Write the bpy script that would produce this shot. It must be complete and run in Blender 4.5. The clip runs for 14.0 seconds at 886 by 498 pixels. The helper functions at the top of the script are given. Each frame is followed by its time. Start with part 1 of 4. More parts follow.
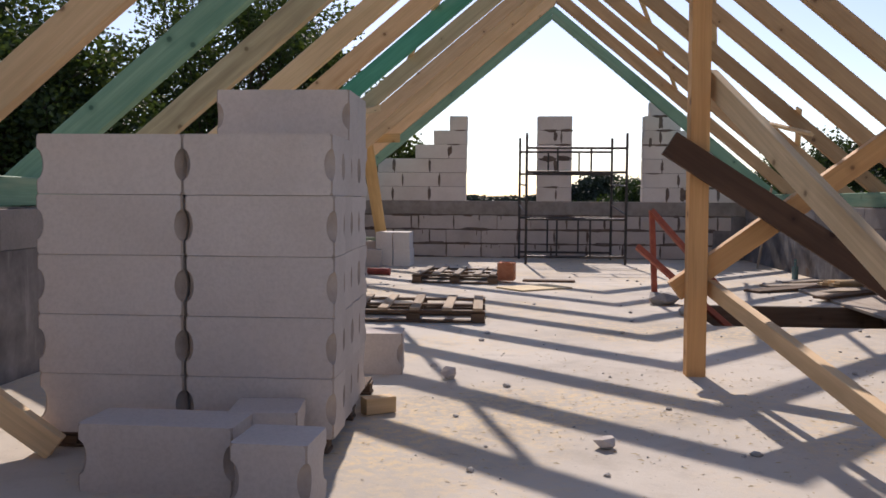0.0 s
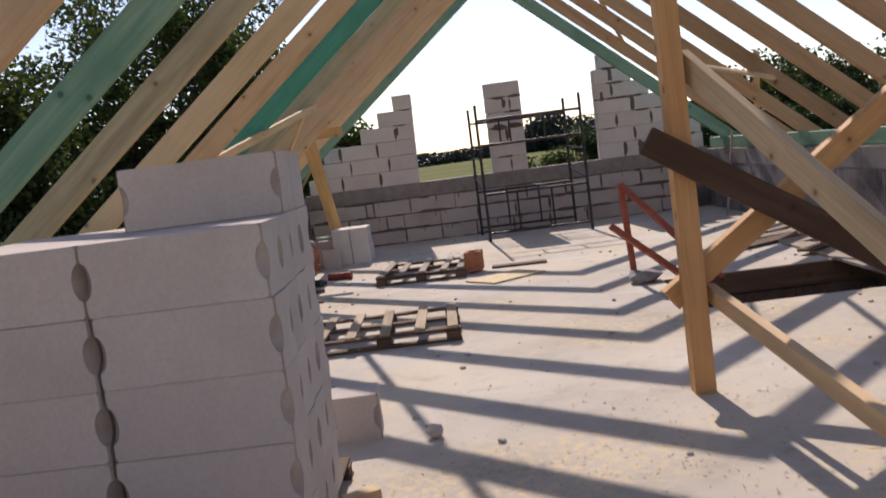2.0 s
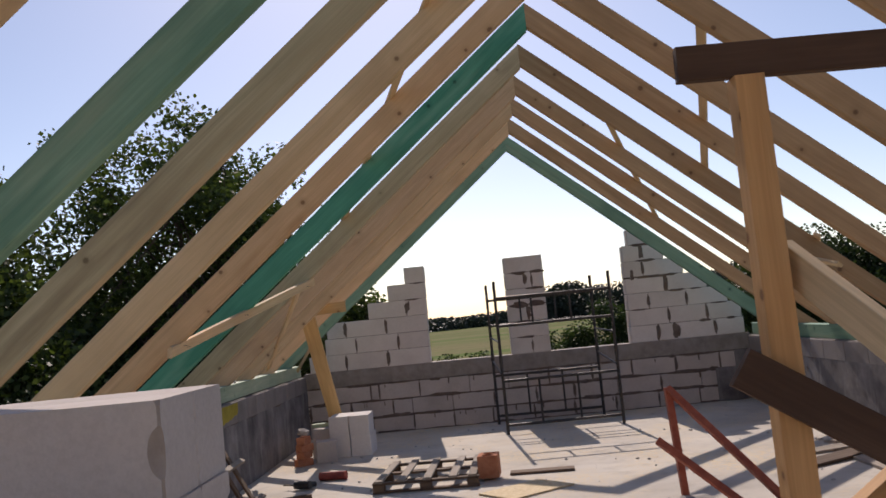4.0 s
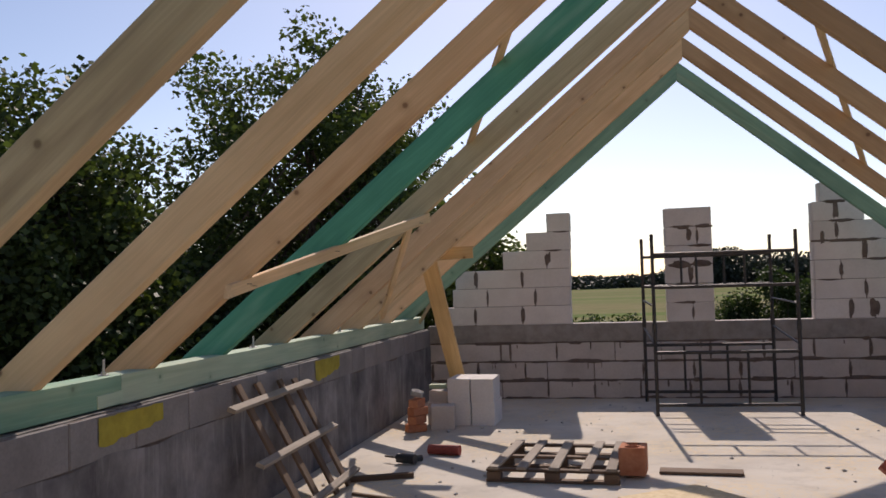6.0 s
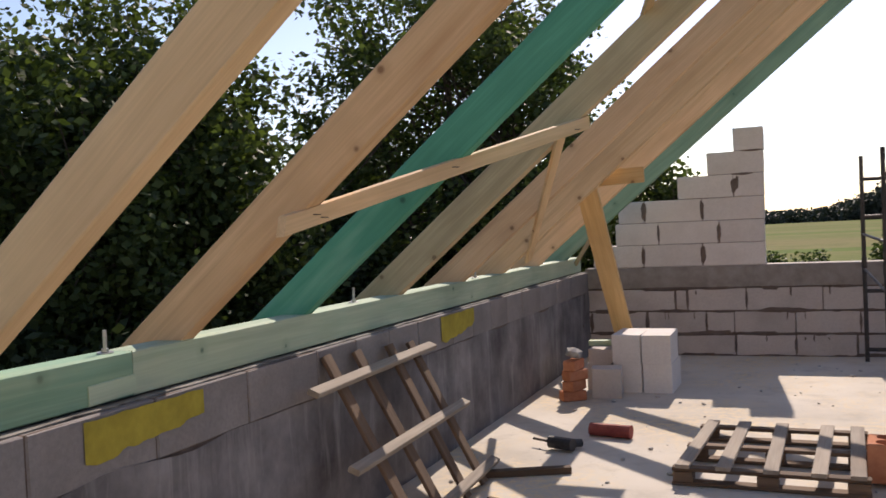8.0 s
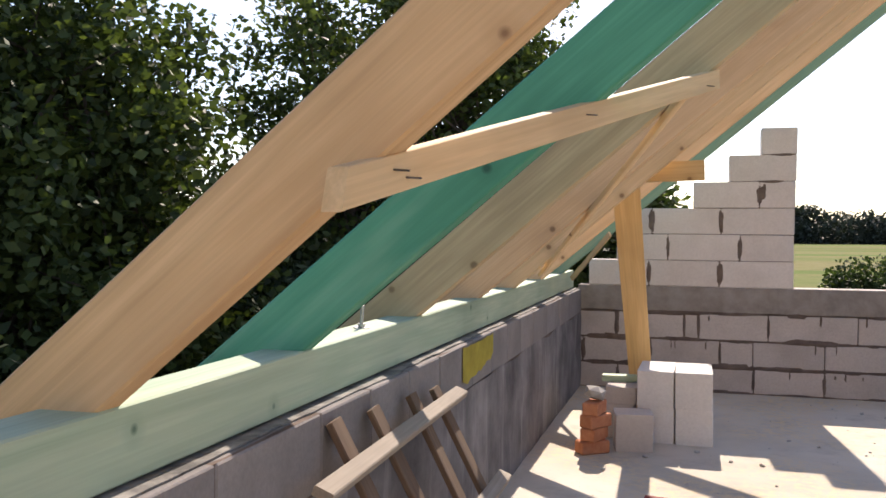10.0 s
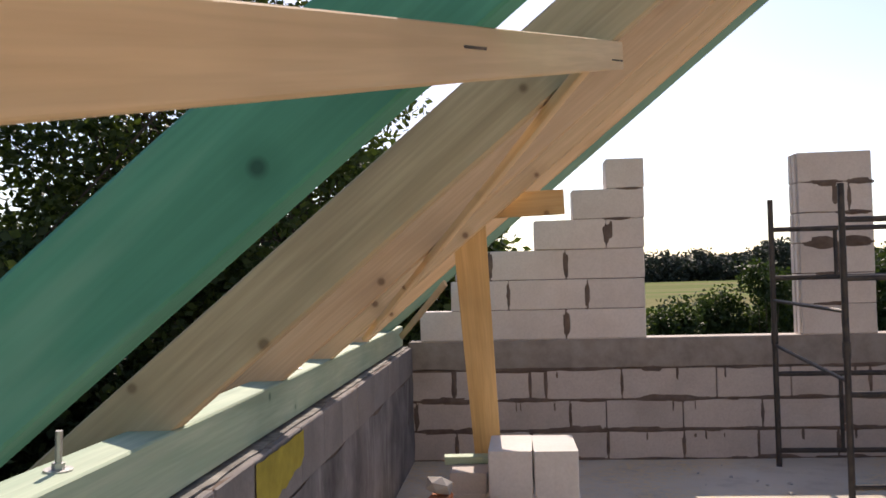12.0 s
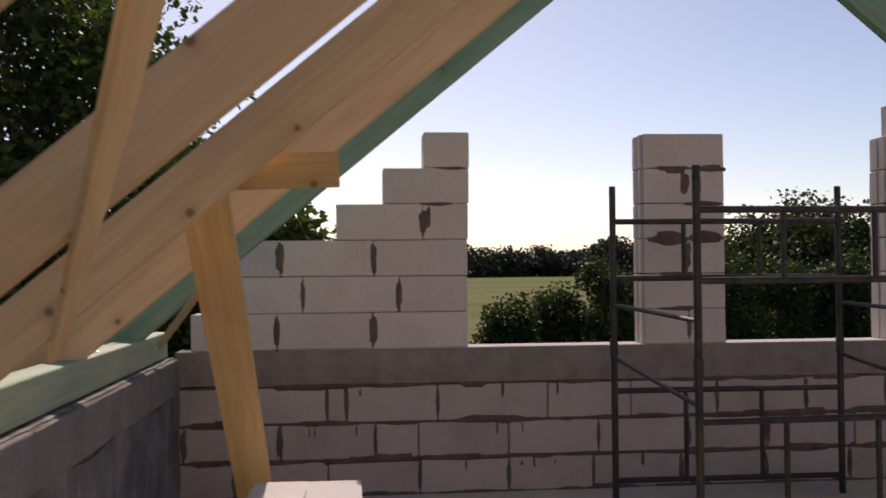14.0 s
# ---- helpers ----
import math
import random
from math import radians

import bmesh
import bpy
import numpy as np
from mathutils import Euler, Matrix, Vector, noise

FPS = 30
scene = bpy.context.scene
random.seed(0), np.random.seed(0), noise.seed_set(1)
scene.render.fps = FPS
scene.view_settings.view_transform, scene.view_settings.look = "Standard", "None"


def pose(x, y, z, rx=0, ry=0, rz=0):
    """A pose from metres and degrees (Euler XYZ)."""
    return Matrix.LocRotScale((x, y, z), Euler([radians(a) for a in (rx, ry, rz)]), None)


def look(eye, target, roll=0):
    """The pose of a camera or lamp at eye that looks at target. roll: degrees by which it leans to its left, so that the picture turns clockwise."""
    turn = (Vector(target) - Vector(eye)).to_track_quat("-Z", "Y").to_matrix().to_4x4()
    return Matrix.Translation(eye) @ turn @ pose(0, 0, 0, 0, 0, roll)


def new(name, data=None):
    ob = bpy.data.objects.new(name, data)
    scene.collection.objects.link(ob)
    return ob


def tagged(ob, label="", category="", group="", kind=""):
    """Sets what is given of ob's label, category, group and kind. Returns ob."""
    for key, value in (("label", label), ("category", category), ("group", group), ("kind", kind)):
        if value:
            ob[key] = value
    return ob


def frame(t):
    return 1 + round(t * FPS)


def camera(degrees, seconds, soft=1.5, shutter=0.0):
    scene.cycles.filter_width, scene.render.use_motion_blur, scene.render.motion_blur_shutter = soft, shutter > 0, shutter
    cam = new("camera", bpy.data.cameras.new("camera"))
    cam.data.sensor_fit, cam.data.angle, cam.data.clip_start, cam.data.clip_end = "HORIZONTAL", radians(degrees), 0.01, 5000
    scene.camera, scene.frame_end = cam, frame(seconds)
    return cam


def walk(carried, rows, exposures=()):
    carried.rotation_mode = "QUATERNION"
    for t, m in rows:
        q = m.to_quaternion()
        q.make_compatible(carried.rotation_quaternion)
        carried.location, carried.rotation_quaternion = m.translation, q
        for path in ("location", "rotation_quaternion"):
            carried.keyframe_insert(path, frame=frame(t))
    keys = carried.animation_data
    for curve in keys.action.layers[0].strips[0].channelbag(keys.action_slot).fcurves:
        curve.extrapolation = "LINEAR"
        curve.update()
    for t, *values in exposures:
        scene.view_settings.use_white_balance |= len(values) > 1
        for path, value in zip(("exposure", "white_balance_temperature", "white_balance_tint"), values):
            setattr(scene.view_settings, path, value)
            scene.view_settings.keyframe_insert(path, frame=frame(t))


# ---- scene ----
cam = camera(52.7, 14.0, 1.6, 0.22)
PATH = [
    (0, (2.696, -15.442, 0.997), (2.547, -13.45, 0.886), 0.4),
    (0.5, (2.688, -15.423, 1.009), (2.564, -13.429, 0.927), -0.6),
    (1, (2.641, -15.329, 1.054), (2.547, -13.336, 0.915), -2.3),
    (1.5, (2.621, -15.167, 1.175), (2.658, -13.193, 0.856), -7.7),
    (2, (2.661, -14.816, 1.376), (2.595, -12.828, 1.168), -7.3),
    (2.5, (2.686, -14.52, 1.459), (2.652, -12.521, 1.43), -5.8),
    (2.7, (2.671, -14.378, 1.488), (2.692, -12.378, 1.495), -4.9),
    (4.8, (2.766, -12.859, 1.599), (2.531, -10.883, 1.791), -4.3),
    (5, (2.809, -12.671, 1.606), (2.511, -10.699, 1.748), -3.4),
    (5.5, (2.759, -12.208, 1.565), (2.404, -10.242, 1.658), -2.2),
    (6, (2.668, -11.811, 1.548), (2.266, -9.853, 1.625), -1.7),
    (6.5, (2.617, -11.378, 1.532), (2.141, -9.436, 1.581), -2.5),
    (7, (2.511, -10.894, 1.521), (1.974, -8.968, 1.52), -2.3),
    (7.5, (2.371, -10.485, 1.517), (1.78, -8.574, 1.478), -2.2),
    (8, (2.23, -10.006, 1.504), (1.496, -8.146, 1.458), -2.6),
    (8.2, (2.169, -9.861, 1.525), (1.412, -8.012, 1.444), -2.4),
    (10.3, (0.973, -8.486, 1.459), (0.475, -6.549, 1.427), -0.4),
    (10.5, (0.934, -8.428, 1.456), (0.462, -6.485, 1.412), -1.6),
    (11, (0.872, -8.062, 1.463), (0.408, -6.117, 1.52), -2.3),
    (11.5, (0.869, -7.707, 1.474), (0.562, -5.731, 1.511), -0.3),
    (12, (0.848, -7.318, 1.492), (0.7, -5.325, 1.557), -1.4),
    (12.5, (0.855, -7.003, 1.493), (0.664, -5.015, 1.603), -0.7),
    (13, (0.883, -6.642, 1.508), (0.667, -4.656, 1.591), -1.4),
    (13.5, (0.954, -6.331, 1.531), (0.997, -4.333, 1.62), -3.1),
    (14, (1.188, -5.997, 1.504), (1.38, -4.007, 1.548), -0.5),
]
walk(cam, [(t, look(eye, target, roll)) for t, eye, target, roll in PATH],
     [(0, 0.13, 6750, 20), (2.6, 0.07, 6900, 21), (5, -0.23, 6900, 21), (6.5, 0.05, 7000, 21), (8.2, 0.42, 7150, 20), (10.5, 1.03, 7250, 18), (12, 0.57, 7300, 20), (13, 0.36, 7300, 23), (13.5, 0.24, 7350, 23), (14, -0.16, 7500, 25)])

# ---------------------------------------------------------------- light
SUN_DIR = Vector((-0.075, 1.0, 0.80)).normalized()      # towards the sun
world = bpy.data.worlds.new("sky")
scene.world = world
world.use_nodes = True
wn, wl = world.node_tree.nodes, world.node_tree.links
wn.clear()
sky = wn.new("ShaderNodeTexSky")
sky.sky_type = "NISHITA"
sky.sun_disc = False
sky.sun_elevation = math.asin(SUN_DIR.z)
sky.sun_rotation = math.atan2(SUN_DIR.x, SUN_DIR.y)
sky.altitude = 900
sky.air_density = 0.95
sky.dust_density = 1.0
sky.ozone_density = 1.9
bg = wn.new("ShaderNodeBackground")
bg.inputs["Strength"].default_value = 0.128
wout = wn.new("ShaderNodeOutputWorld")
wl.new(sky.outputs[0], bg.inputs["Color"])
wl.new(bg.outputs[0], wout.inputs[0])

sun = new("sun", bpy.data.lights.new("sun", "SUN"))
sun.data.energy = 4.2
sun.data.angle = radians(0.55)
sun.data.color = (1.0, 0.95, 0.87)
sun.matrix_world = look(SUN_DIR * 30, (0, 0, 0))


# ---------------------------------------------------------------- materials
class Mat:
    """A small builder for procedural materials."""

    def __init__(self, name, rough=0.8, spec=0.3):
        self.m = bpy.data.materials.new(name)
        self.m.use_nodes = True
        self.n, self.l = self.m.node_tree.nodes, self.m.node_tree.links
        self.b = self.n["Principled BSDF"]
        self.b.inputs["Roughness"].default_value = rough
        self.b.inputs["Specular IOR Level"].default_value = spec
        tc = self.n.new("ShaderNodeTexCoord")
        self.coord = tc.outputs["Object"]
        self.info = self.n.new("ShaderNodeObjectInfo")

    def shifted(self, scale=(1, 1, 1), amount=37.0):
        """Object coordinates, scaled and moved by a random step for each object."""
        mul = self.n.new("ShaderNodeVectorMath")
        mul.operation = "MULTIPLY"
        mul.inputs[1].default_value = scale
        self.l.new(self.coord, mul.inputs[0])
        add = self.n.new("ShaderNodeVectorMath")
        add.operation = "ADD"
        self.l.new(mul.outputs[0], add.inputs[0])
        k = self.n.new("ShaderNodeMath")
        k.operation = "MULTIPLY"
        k.inputs[1].default_value = amount
        self.l.new(self.info.outputs["Random"], k.inputs[0])
        self.l.new(k.outputs[0], add.inputs[1])
        return add.outputs[0]

    def world_pos(self, scale=(1, 1, 1)):
        g = self.n.new("ShaderNodeNewGeometry")
        mul = self.n.new("ShaderNodeVectorMath")
        mul.operation = "MULTIPLY"
        mul.inputs[1].default_value = scale
        self.l.new(g.outputs["Position"], mul.inputs[0])
        return mul.outputs[0]

    def noise(self, vec, scale, detail=4, rough=0.55, distort=0.0):
        t = self.n.new("ShaderNodeTexNoise")
        t.inputs["Scale"].default_value = scale
        t.inputs["Detail"].default_value = detail
        t.inputs["Roughness"].default_value = rough
        t.inputs["Distortion"].default_value = distort
        self.l.new(vec, t.inputs["Vector"])
        return t.outputs["Fac"]

    def voronoi(self, vec, scale, feature="F1"):
        t = self.n.new("ShaderNodeTexVoronoi")
        t.feature = feature
        t.inputs["Scale"].default_value = scale
        self.l.new(vec, t.inputs["Vector"])
        return t.outputs["Distance"]

    def ramp(self, fac, stops):
        r = self.n.new("ShaderNodeValToRGB")
        e = r.color_ramp.elements
        while len(e) < len(stops):
            e.new(0.5)
        for item, (pos, col) in zip(e, stops):
            item.position = pos
            item.color = (*col, 1) if len(col) == 3 else col
        self.l.new(fac, r.inputs[0])
        return r.outputs["Color"]

    def grey(self, fac, lo, hi):
        """fac mapped so that lo goes to 0 and hi to 1."""
        r = self.n.new("ShaderNodeMapRange")
        r.inputs["From Min"].default_value, r.inputs["From Max"].default_value = lo, hi
        self.l.new(fac, r.inputs["Value"])
        return r.outputs[0]

    def mix(self, fac, a, b, kind="MIX"):
        x = self.n.new("ShaderNodeMix")
        x.data_type, x.blend_type = "RGBA", kind
        for sock, val in ((x.inputs[0], fac), (x.inputs[6], a), (x.inputs[7], b)):
            if isinstance(val, bpy.types.NodeSocket):
                self.l.new(val, sock)
            elif isinstance(val, (int, float)):
                sock.default_value = val
            else:
                sock.default_value = (*val, 1)
        return x.outputs[2]

    def mul(self, a, k):
        x = self.n.new("ShaderNodeMath")
        x.operation = "MULTIPLY"
        self.l.new(a, x.inputs[0])
        if isinstance(k, bpy.types.NodeSocket):
            self.l.new(k, x.inputs[1])
        else:
            x.inputs[1].default_value = k
        return x.outputs[0]

    def tint(self, col, low=0.88, high=1.1):
        """A slight change of brightness from object to object."""
        r = self.n.new("ShaderNodeMapRange")
        r.inputs["To Min"].default_value, r.inputs["To Max"].default_value = low, high
        self.l.new(self.info.outputs["Random"], r.inputs["Value"])
        x = self.n.new("ShaderNodeVectorMath")
        x.operation = "SCALE"
        self.l.new(col, x.inputs[0])
        self.l.new(r.outputs[0], x.inputs["Scale"])
        return x.outputs[0]

    def done(self, col, bump=None, depth=0.002, strength=0.6):
        if isinstance(col, bpy.types.NodeSocket):
            self.l.new(col, self.b.inputs["Base Color"])
        else:
            self.b.inputs["Base Color"].default_value = (*col, 1)
        if bump is not None:
            bp = self.n.new("ShaderNodeBump")
            bp.inputs["Distance"].default_value = depth
            bp.inputs["Strength"].default_value = strength
            self.l.new(bump, bp.inputs["Height"])
            self.l.new(bp.outputs[0], self.b.inputs["Normal"])
        return self.m


def wood(name, light, dark, knot, rough=0.72, knots=1.0, stain=None):
    """Sawn softwood with the grain along the local x axis, knots and blotches."""
    w = Mat(name, rough, 0.25)
    v = w.shifted((1, 1, 1))
    long = w.shifted((0.5, 7, 7))
    grain = w.noise(long, 1.7, 4, 0.5, 1.4)
    col = w.ramp(grain, [(0.25, dark), (0.75, light)])
    fine = w.noise(w.shifted((0.8, 26, 26)), 4, 3, 0.5)
    col = w.mix(w.mul(w.grey(fine, 0.62, 0.42), 0.2), col, tuple(0.62 * c for c in dark))
    blot = w.noise(v, 1.4, 3)
    col = w.mix(w.mul(w.grey(blot, 0.5, 0.75), 0.55), col, tuple(0.66 * c for c in dark))
    # long resin and heart streaks along the grain
    run = w.noise(w.shifted((0.22, 5.5, 5.5)), 1.5, 5, 0.6, 0.8)
    col = w.mix(w.mul(w.grey(run, 0.56, 0.72), 0.5), col, tuple(0.58 * c for c in dark))
    pale = w.noise(w.shifted((0.3, 2.2, 2.2), 19.0), 1.1, 3, 0.5)
    col = w.mix(w.mul(w.grey(pale, 0.52, 0.70), 0.4), col, tuple(min(1.0, 1.1 * c) for c in light))
    sep = w.n.new("ShaderNodeSeparateXYZ")
    w.l.new(v, sep.inputs[0])
    flat = w.n.new("ShaderNodeCombineXYZ")
    w.l.new(sep.outputs[0], flat.inputs[0])
    w.l.new(sep.outputs[2], flat.inputs[1])
    cells = w.n.new("ShaderNodeTexVoronoi")
    cells.voronoi_dimensions = "2D"
    cells.inputs["Scale"].default_value = 3.1
    cells.inputs["Randomness"].default_value = 1.0
    w.l.new(flat.outputs[0], cells.inputs["Vector"])
    # knots show on the broad faces
    tex = w.n.new("ShaderNodeTexCoord")
    side = w.n.new("ShaderNodeSeparateXYZ")
    w.l.new(tex.outputs["Normal"], side.inputs[0])
    broad = w.n.new("ShaderNodeMath")
    broad.operation = "ABSOLUTE"
    w.l.new(side.outputs[1], broad.inputs[0])
    broad = w.grey(broad.outputs[0], 0.6, 0.8)
    size = w.n.new("ShaderNodeMath")
    size.operation = "MULTIPLY_ADD"
    w.l.new(w.noise(v, 2.3, 2), size.inputs[0])
    size.inputs[1].default_value = 0.16
    w.l.new(cells.outputs["Distance"], size.inputs[2])
    pin = size.outputs[0]
    # only some cells hold a knot
    lot = w.n.new("ShaderNodeSeparateColor")
    w.l.new(cells.outputs["Color"], lot.inputs[0])
    broad = w.mul(broad, w.grey(lot.outputs[0], 0.46, 0.50))
    col = w.mix(w.mul(w.mul(w.grey(pin, 0.24, 0.12), 0.6 * knots), broad), col, tuple(0.8 * c for c in dark))
    col = w.mix(w.mul(w.mul(w.grey(pin, 0.138, 0.104), 0.72 * knots), broad), col, knot)
    if stain:
        st = w.noise(w.shifted((0.35, 3, 3)), 1.7, 4, 0.6)
        col = w.mix(w.mul(w.grey(st, 0.55, 0.70), 0.65), col, stain)
    col = w.tint(col, 0.86, 1.12)
    return w.done(col, fine, 0.0012, 0.5)


M_SPRUCE = wood("spruce", (0.76, 0.55, 0.32), (0.63, 0.425, 0.225), (0.15, 0.07, 0.035), stain=(0.50, 0.33, 0.18))
M_ORANGE = wood("orange_spruce", (0.75, 0.52, 0.30), (0.62, 0.40, 0.21), (0.15, 0.065, 0.03), stain=(0.46, 0.26, 0.12))
M_POST = wood("post_spruce", (0.68, 0.39, 0.17), (0.50, 0.26, 0.10), (0.15, 0.065, 0.03), stain=(0.40, 0.20, 0.08))
# browner spruce, also darkened for the shade on the right slope
M_BROWN_SHADED = wood("shaded_brown_spruce", (0.54, 0.35, 0.19), (0.42, 0.255, 0.13), (0.12, 0.055, 0.028), stain=(0.32, 0.18, 0.09))
M_PALE = wood("pale_spruce", (0.74, 0.565, 0.345), (0.58, 0.42, 0.24), (0.16, 0.09, 0.045), stain=(0.30, 0.20, 0.12))
M_YELLOW = wood("yellow_pine", (0.72, 0.50, 0.25), (0.58, 0.37, 0.16), (0.18, 0.08, 0.03))
M_STAINED = wood("stained_spruce", (0.75, 0.53, 0.32), (0.62, 0.40, 0.22), (0.12, 0.06, 0.03), stain=(0.30, 0.20, 0.13))
M_GREEN = wood("green_treated_wood", (0.10, 0.40, 0.27), (0.05, 0.265, 0.175), (0.012, 0.06, 0.045), 0.65, stain=(0.20, 0.43, 0.31))
M_DIMGREEN = wood("faded_green_wood", (0.24, 0.38, 0.26), (0.13, 0.265, 0.18), (0.02, 0.06, 0.045), 0.7, stain=(0.30, 0.36, 0.24))
M_PLATE = wood("washed_green_wood", (0.55, 0.62, 0.45), (0.36, 0.49, 0.34), (0.04, 0.11, 0.075), 0.7)
M_TAN = wood("tan_pallet_wood", (0.47, 0.37, 0.26), (0.31, 0.225, 0.15), (0.09, 0.06, 0.04), 0.85)
M_OLD = wood("weathered_wood", (0.20, 0.135, 0.09), (0.105, 0.066, 0.044), (0.05, 0.035, 0.025), 0.85)
M_DARKW = wood("dark_wood", (0.12, 0.07, 0.045), (0.065, 0.035, 0.022), (0.02, 0.012, 0.01), 0.75)
M_GREYW = wood("grey_pallet_wood", (0.42, 0.36, 0.29), (0.26, 0.21, 0.165), (0.08, 0.06, 0.05), 0.85)


def block_mat(name, base, dirt):
    w = Mat(name, 0.92, 0.15)
    v = w.shifted()
    big = w.noise(v, 2.3, 4, 0.6)
    col = w.mix(w.mul(w.grey(big, 0.42, 0.72), 0.55), base, dirt)
    pits = w.voronoi(v, 95)
    fine = w.noise(v, 60, 3, 0.7)
    col = w.mix(w.mul(w.grey(fine, 0.6, 0.35), 0.18), col, tuple(0.6 * c for c in dirt))
    col = w.tint(col, 0.93, 1.04)
    return w.done(col, w.mix(0.5, pits, fine), 0.0018, 0.5)


M_BLOCK = block_mat("aerated_block", (0.68, 0.62, 0.58), (0.54, 0.475, 0.43))
# one white block twice: duller for the shaded stack, brighter for sunlit cubes
M_WHITE = block_mat("white_block", (0.58, 0.52, 0.475), (0.46, 0.40, 0.355))
M_SUNLIT = block_mat("sunlit_block", (0.76, 0.72, 0.68), (0.64, 0.59, 0.54))
# dusty blocks of the lower courses, with their shade put into the colour
M_DUSTY_SHADED = block_mat("dusty_shaded_block", (0.55, 0.49, 0.45), (0.34, 0.295, 0.265))
M_GREYB = block_mat("grey_block", (0.28, 0.255, 0.245), (0.14, 0.128, 0.125))


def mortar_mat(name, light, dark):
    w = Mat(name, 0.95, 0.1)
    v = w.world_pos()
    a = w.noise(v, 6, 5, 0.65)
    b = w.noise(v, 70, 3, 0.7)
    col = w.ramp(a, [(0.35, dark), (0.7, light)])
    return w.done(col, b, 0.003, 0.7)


M_MORTAR = mortar_mat("mortar", (0.20, 0.155, 0.13), (0.11, 0.08, 0.066))
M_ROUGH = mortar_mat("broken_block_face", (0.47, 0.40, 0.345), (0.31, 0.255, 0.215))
M_RING = mortar_mat("ring_beam_concrete", (0.33, 0.295, 0.27), (0.225, 0.195, 0.175))


def plaster_mat():
    """Grey cement render with vertical smears and dark damp patches."""
    w = Mat("grey_render", 0.93, 0.12)
    v = w.world_pos()
    big = w.noise(v, 1.6, 6, 0.65)
    col = w.ramp(big, [(0.3, (0.075, 0.069, 0.071)), (0.5, (0.18, 0.167, 0.166)), (0.72, (0.32, 0.298, 0.292))])
    runs = w.noise(w.world_pos((9, 9, 1.1)), 1.0, 5, 0.6, 0.4)
    col = w.mix(w.mul(w.grey(runs, 0.56, 0.72), 0.5), col, (0.40, 0.38, 0.37))
    col = w.mix(w.mul(w.grey(runs, 0.42, 0.3), 0.5), col, (0.12, 0.11, 0.11))
    fine = w.noise(v, 45, 4, 0.7)
    return w.done(col, fine, 0.003, 0.6)


M_RENDER = plaster_mat()


def floor_mat():
    """Dusty concrete slab with sawdust drifts, damp spots and trowel marks."""
    w = Mat("concrete_floor", 0.9, 0.2)
    v = w.world_pos()
    big = w.noise(v, 0.55, 5, 0.6)
    col = w.ramp(big, [(0.3, (0.39, 0.35, 0.295)), (0.5, (0.53, 0.48, 0.41)), (0.72, (0.64, 0.585, 0.50))])
    mid = w.noise(v, 3.2, 5, 0.65)
    col = w.mix(w.mul(w.grey(mid, 0.52, 0.72), 0.55), col, (0.34, 0.30, 0.25))
    dust = w.mul(w.grey(w.noise(v, 0.75, 3), 0.44, 0.62), w.grey(w.noise(v, 17, 4, 0.75), 0.44, 0.6))
    col = w.mix(w.mul(dust, 0.85), col, (0.66, 0.52, 0.32))
    speck = w.voronoi(v, 20)
    col = w.mix(w.mul(w.grey(speck, 0.12, 0.05), 0.5), col, (0.22, 0.20, 0.18))
    fine = w.noise(v, 38, 5, 0.7)
    return w.done(col, fine, 0.005, 0.5)


M_FLOOR = floor_mat()


def plain(name, a, b, scale=6.0, rough=0.8, spec=0.3, metal=0.0, depth=0.001, tint=(0.95, 1.05)):
    w = Mat(name, rough, spec)
    w.b.inputs["Metallic"].default_value = metal
    v = w.shifted()
    f = w.noise(v, scale, 5, 0.65)
    col = w.ramp(f, [(0.35, a), (0.68, b)])
    col = w.tint(col, *tint)
    return w.done(col, w.noise(v, scale * 9, 3, 0.7), depth, 0.5)


M_FELT = plain("roofing_felt", (0.10, 0.095, 0.09), (0.34, 0.32, 0.29), 9, 0.9, 0.2, 0, 0.003)
M_STEEL = plain("rusty_scaffold_steel", (0.035, 0.034, 0.036), (0.085, 0.072, 0.062), 12, 0.55, 0.5, 0.55)
M_BOLT = plain("zinc_steel", (0.38, 0.37, 0.36), (0.55, 0.54, 0.52), 30, 0.4, 0.5, 0.9)
M_NAIL = plain("nail_steel", (0.07, 0.06, 0.055), (0.14, 0.12, 0.11), 30, 0.5, 0.5, 0.8)
M_RED = plain("red_oxide_paint", (0.30, 0.065, 0.035), (0.42, 0.115, 0.06), 14, 0.6, 0.4)
M_CLAY = plain("red_clay", (0.42, 0.155, 0.08), (0.56, 0.25, 0.14), 10, 0.9, 0.15, 0, 0.003)
M_OSB = plain("chipboard", (0.58, 0.44, 0.25), (0.72, 0.58, 0.36), 22, 0.8, 0.2)
M_PAINT = plain("yellow_spray_paint", (0.29, 0.235, 0.035), (0.42, 0.34, 0.05), 9, 0.8, 0.2)
M_RUBBLE = plain("rubble", (0.36, 0.33, 0.30), (0.55, 0.52, 0.48), 9, 0.95, 0.1, 0, 0.004, (0.75, 1.1))
M_BLACK = plain("black_plastic", (0.018, 0.018, 0.02), (0.04, 0.04, 0.045), 20, 0.45, 0.5)
M_RAG = plain("red_plastic", (0.22, 0.04, 0.035), (0.36, 0.09, 0.07), 12, 0.7, 0.3)
M_BOTTLE = plain("blue_green_glass", (0.06, 0.13, 0.14), (0.10, 0.20, 0.21), 8, 0.2, 0.6)
M_BARK = plain("bark", (0.055, 0.042, 0.032), (0.13, 0.105, 0.085), 12, 0.95, 0.1, 0, 0.01)
M_SAWDUST = plain("sawdust", (0.50, 0.40, 0.25), (0.62, 0.51, 0.34), 20, 0.95, 0.05)


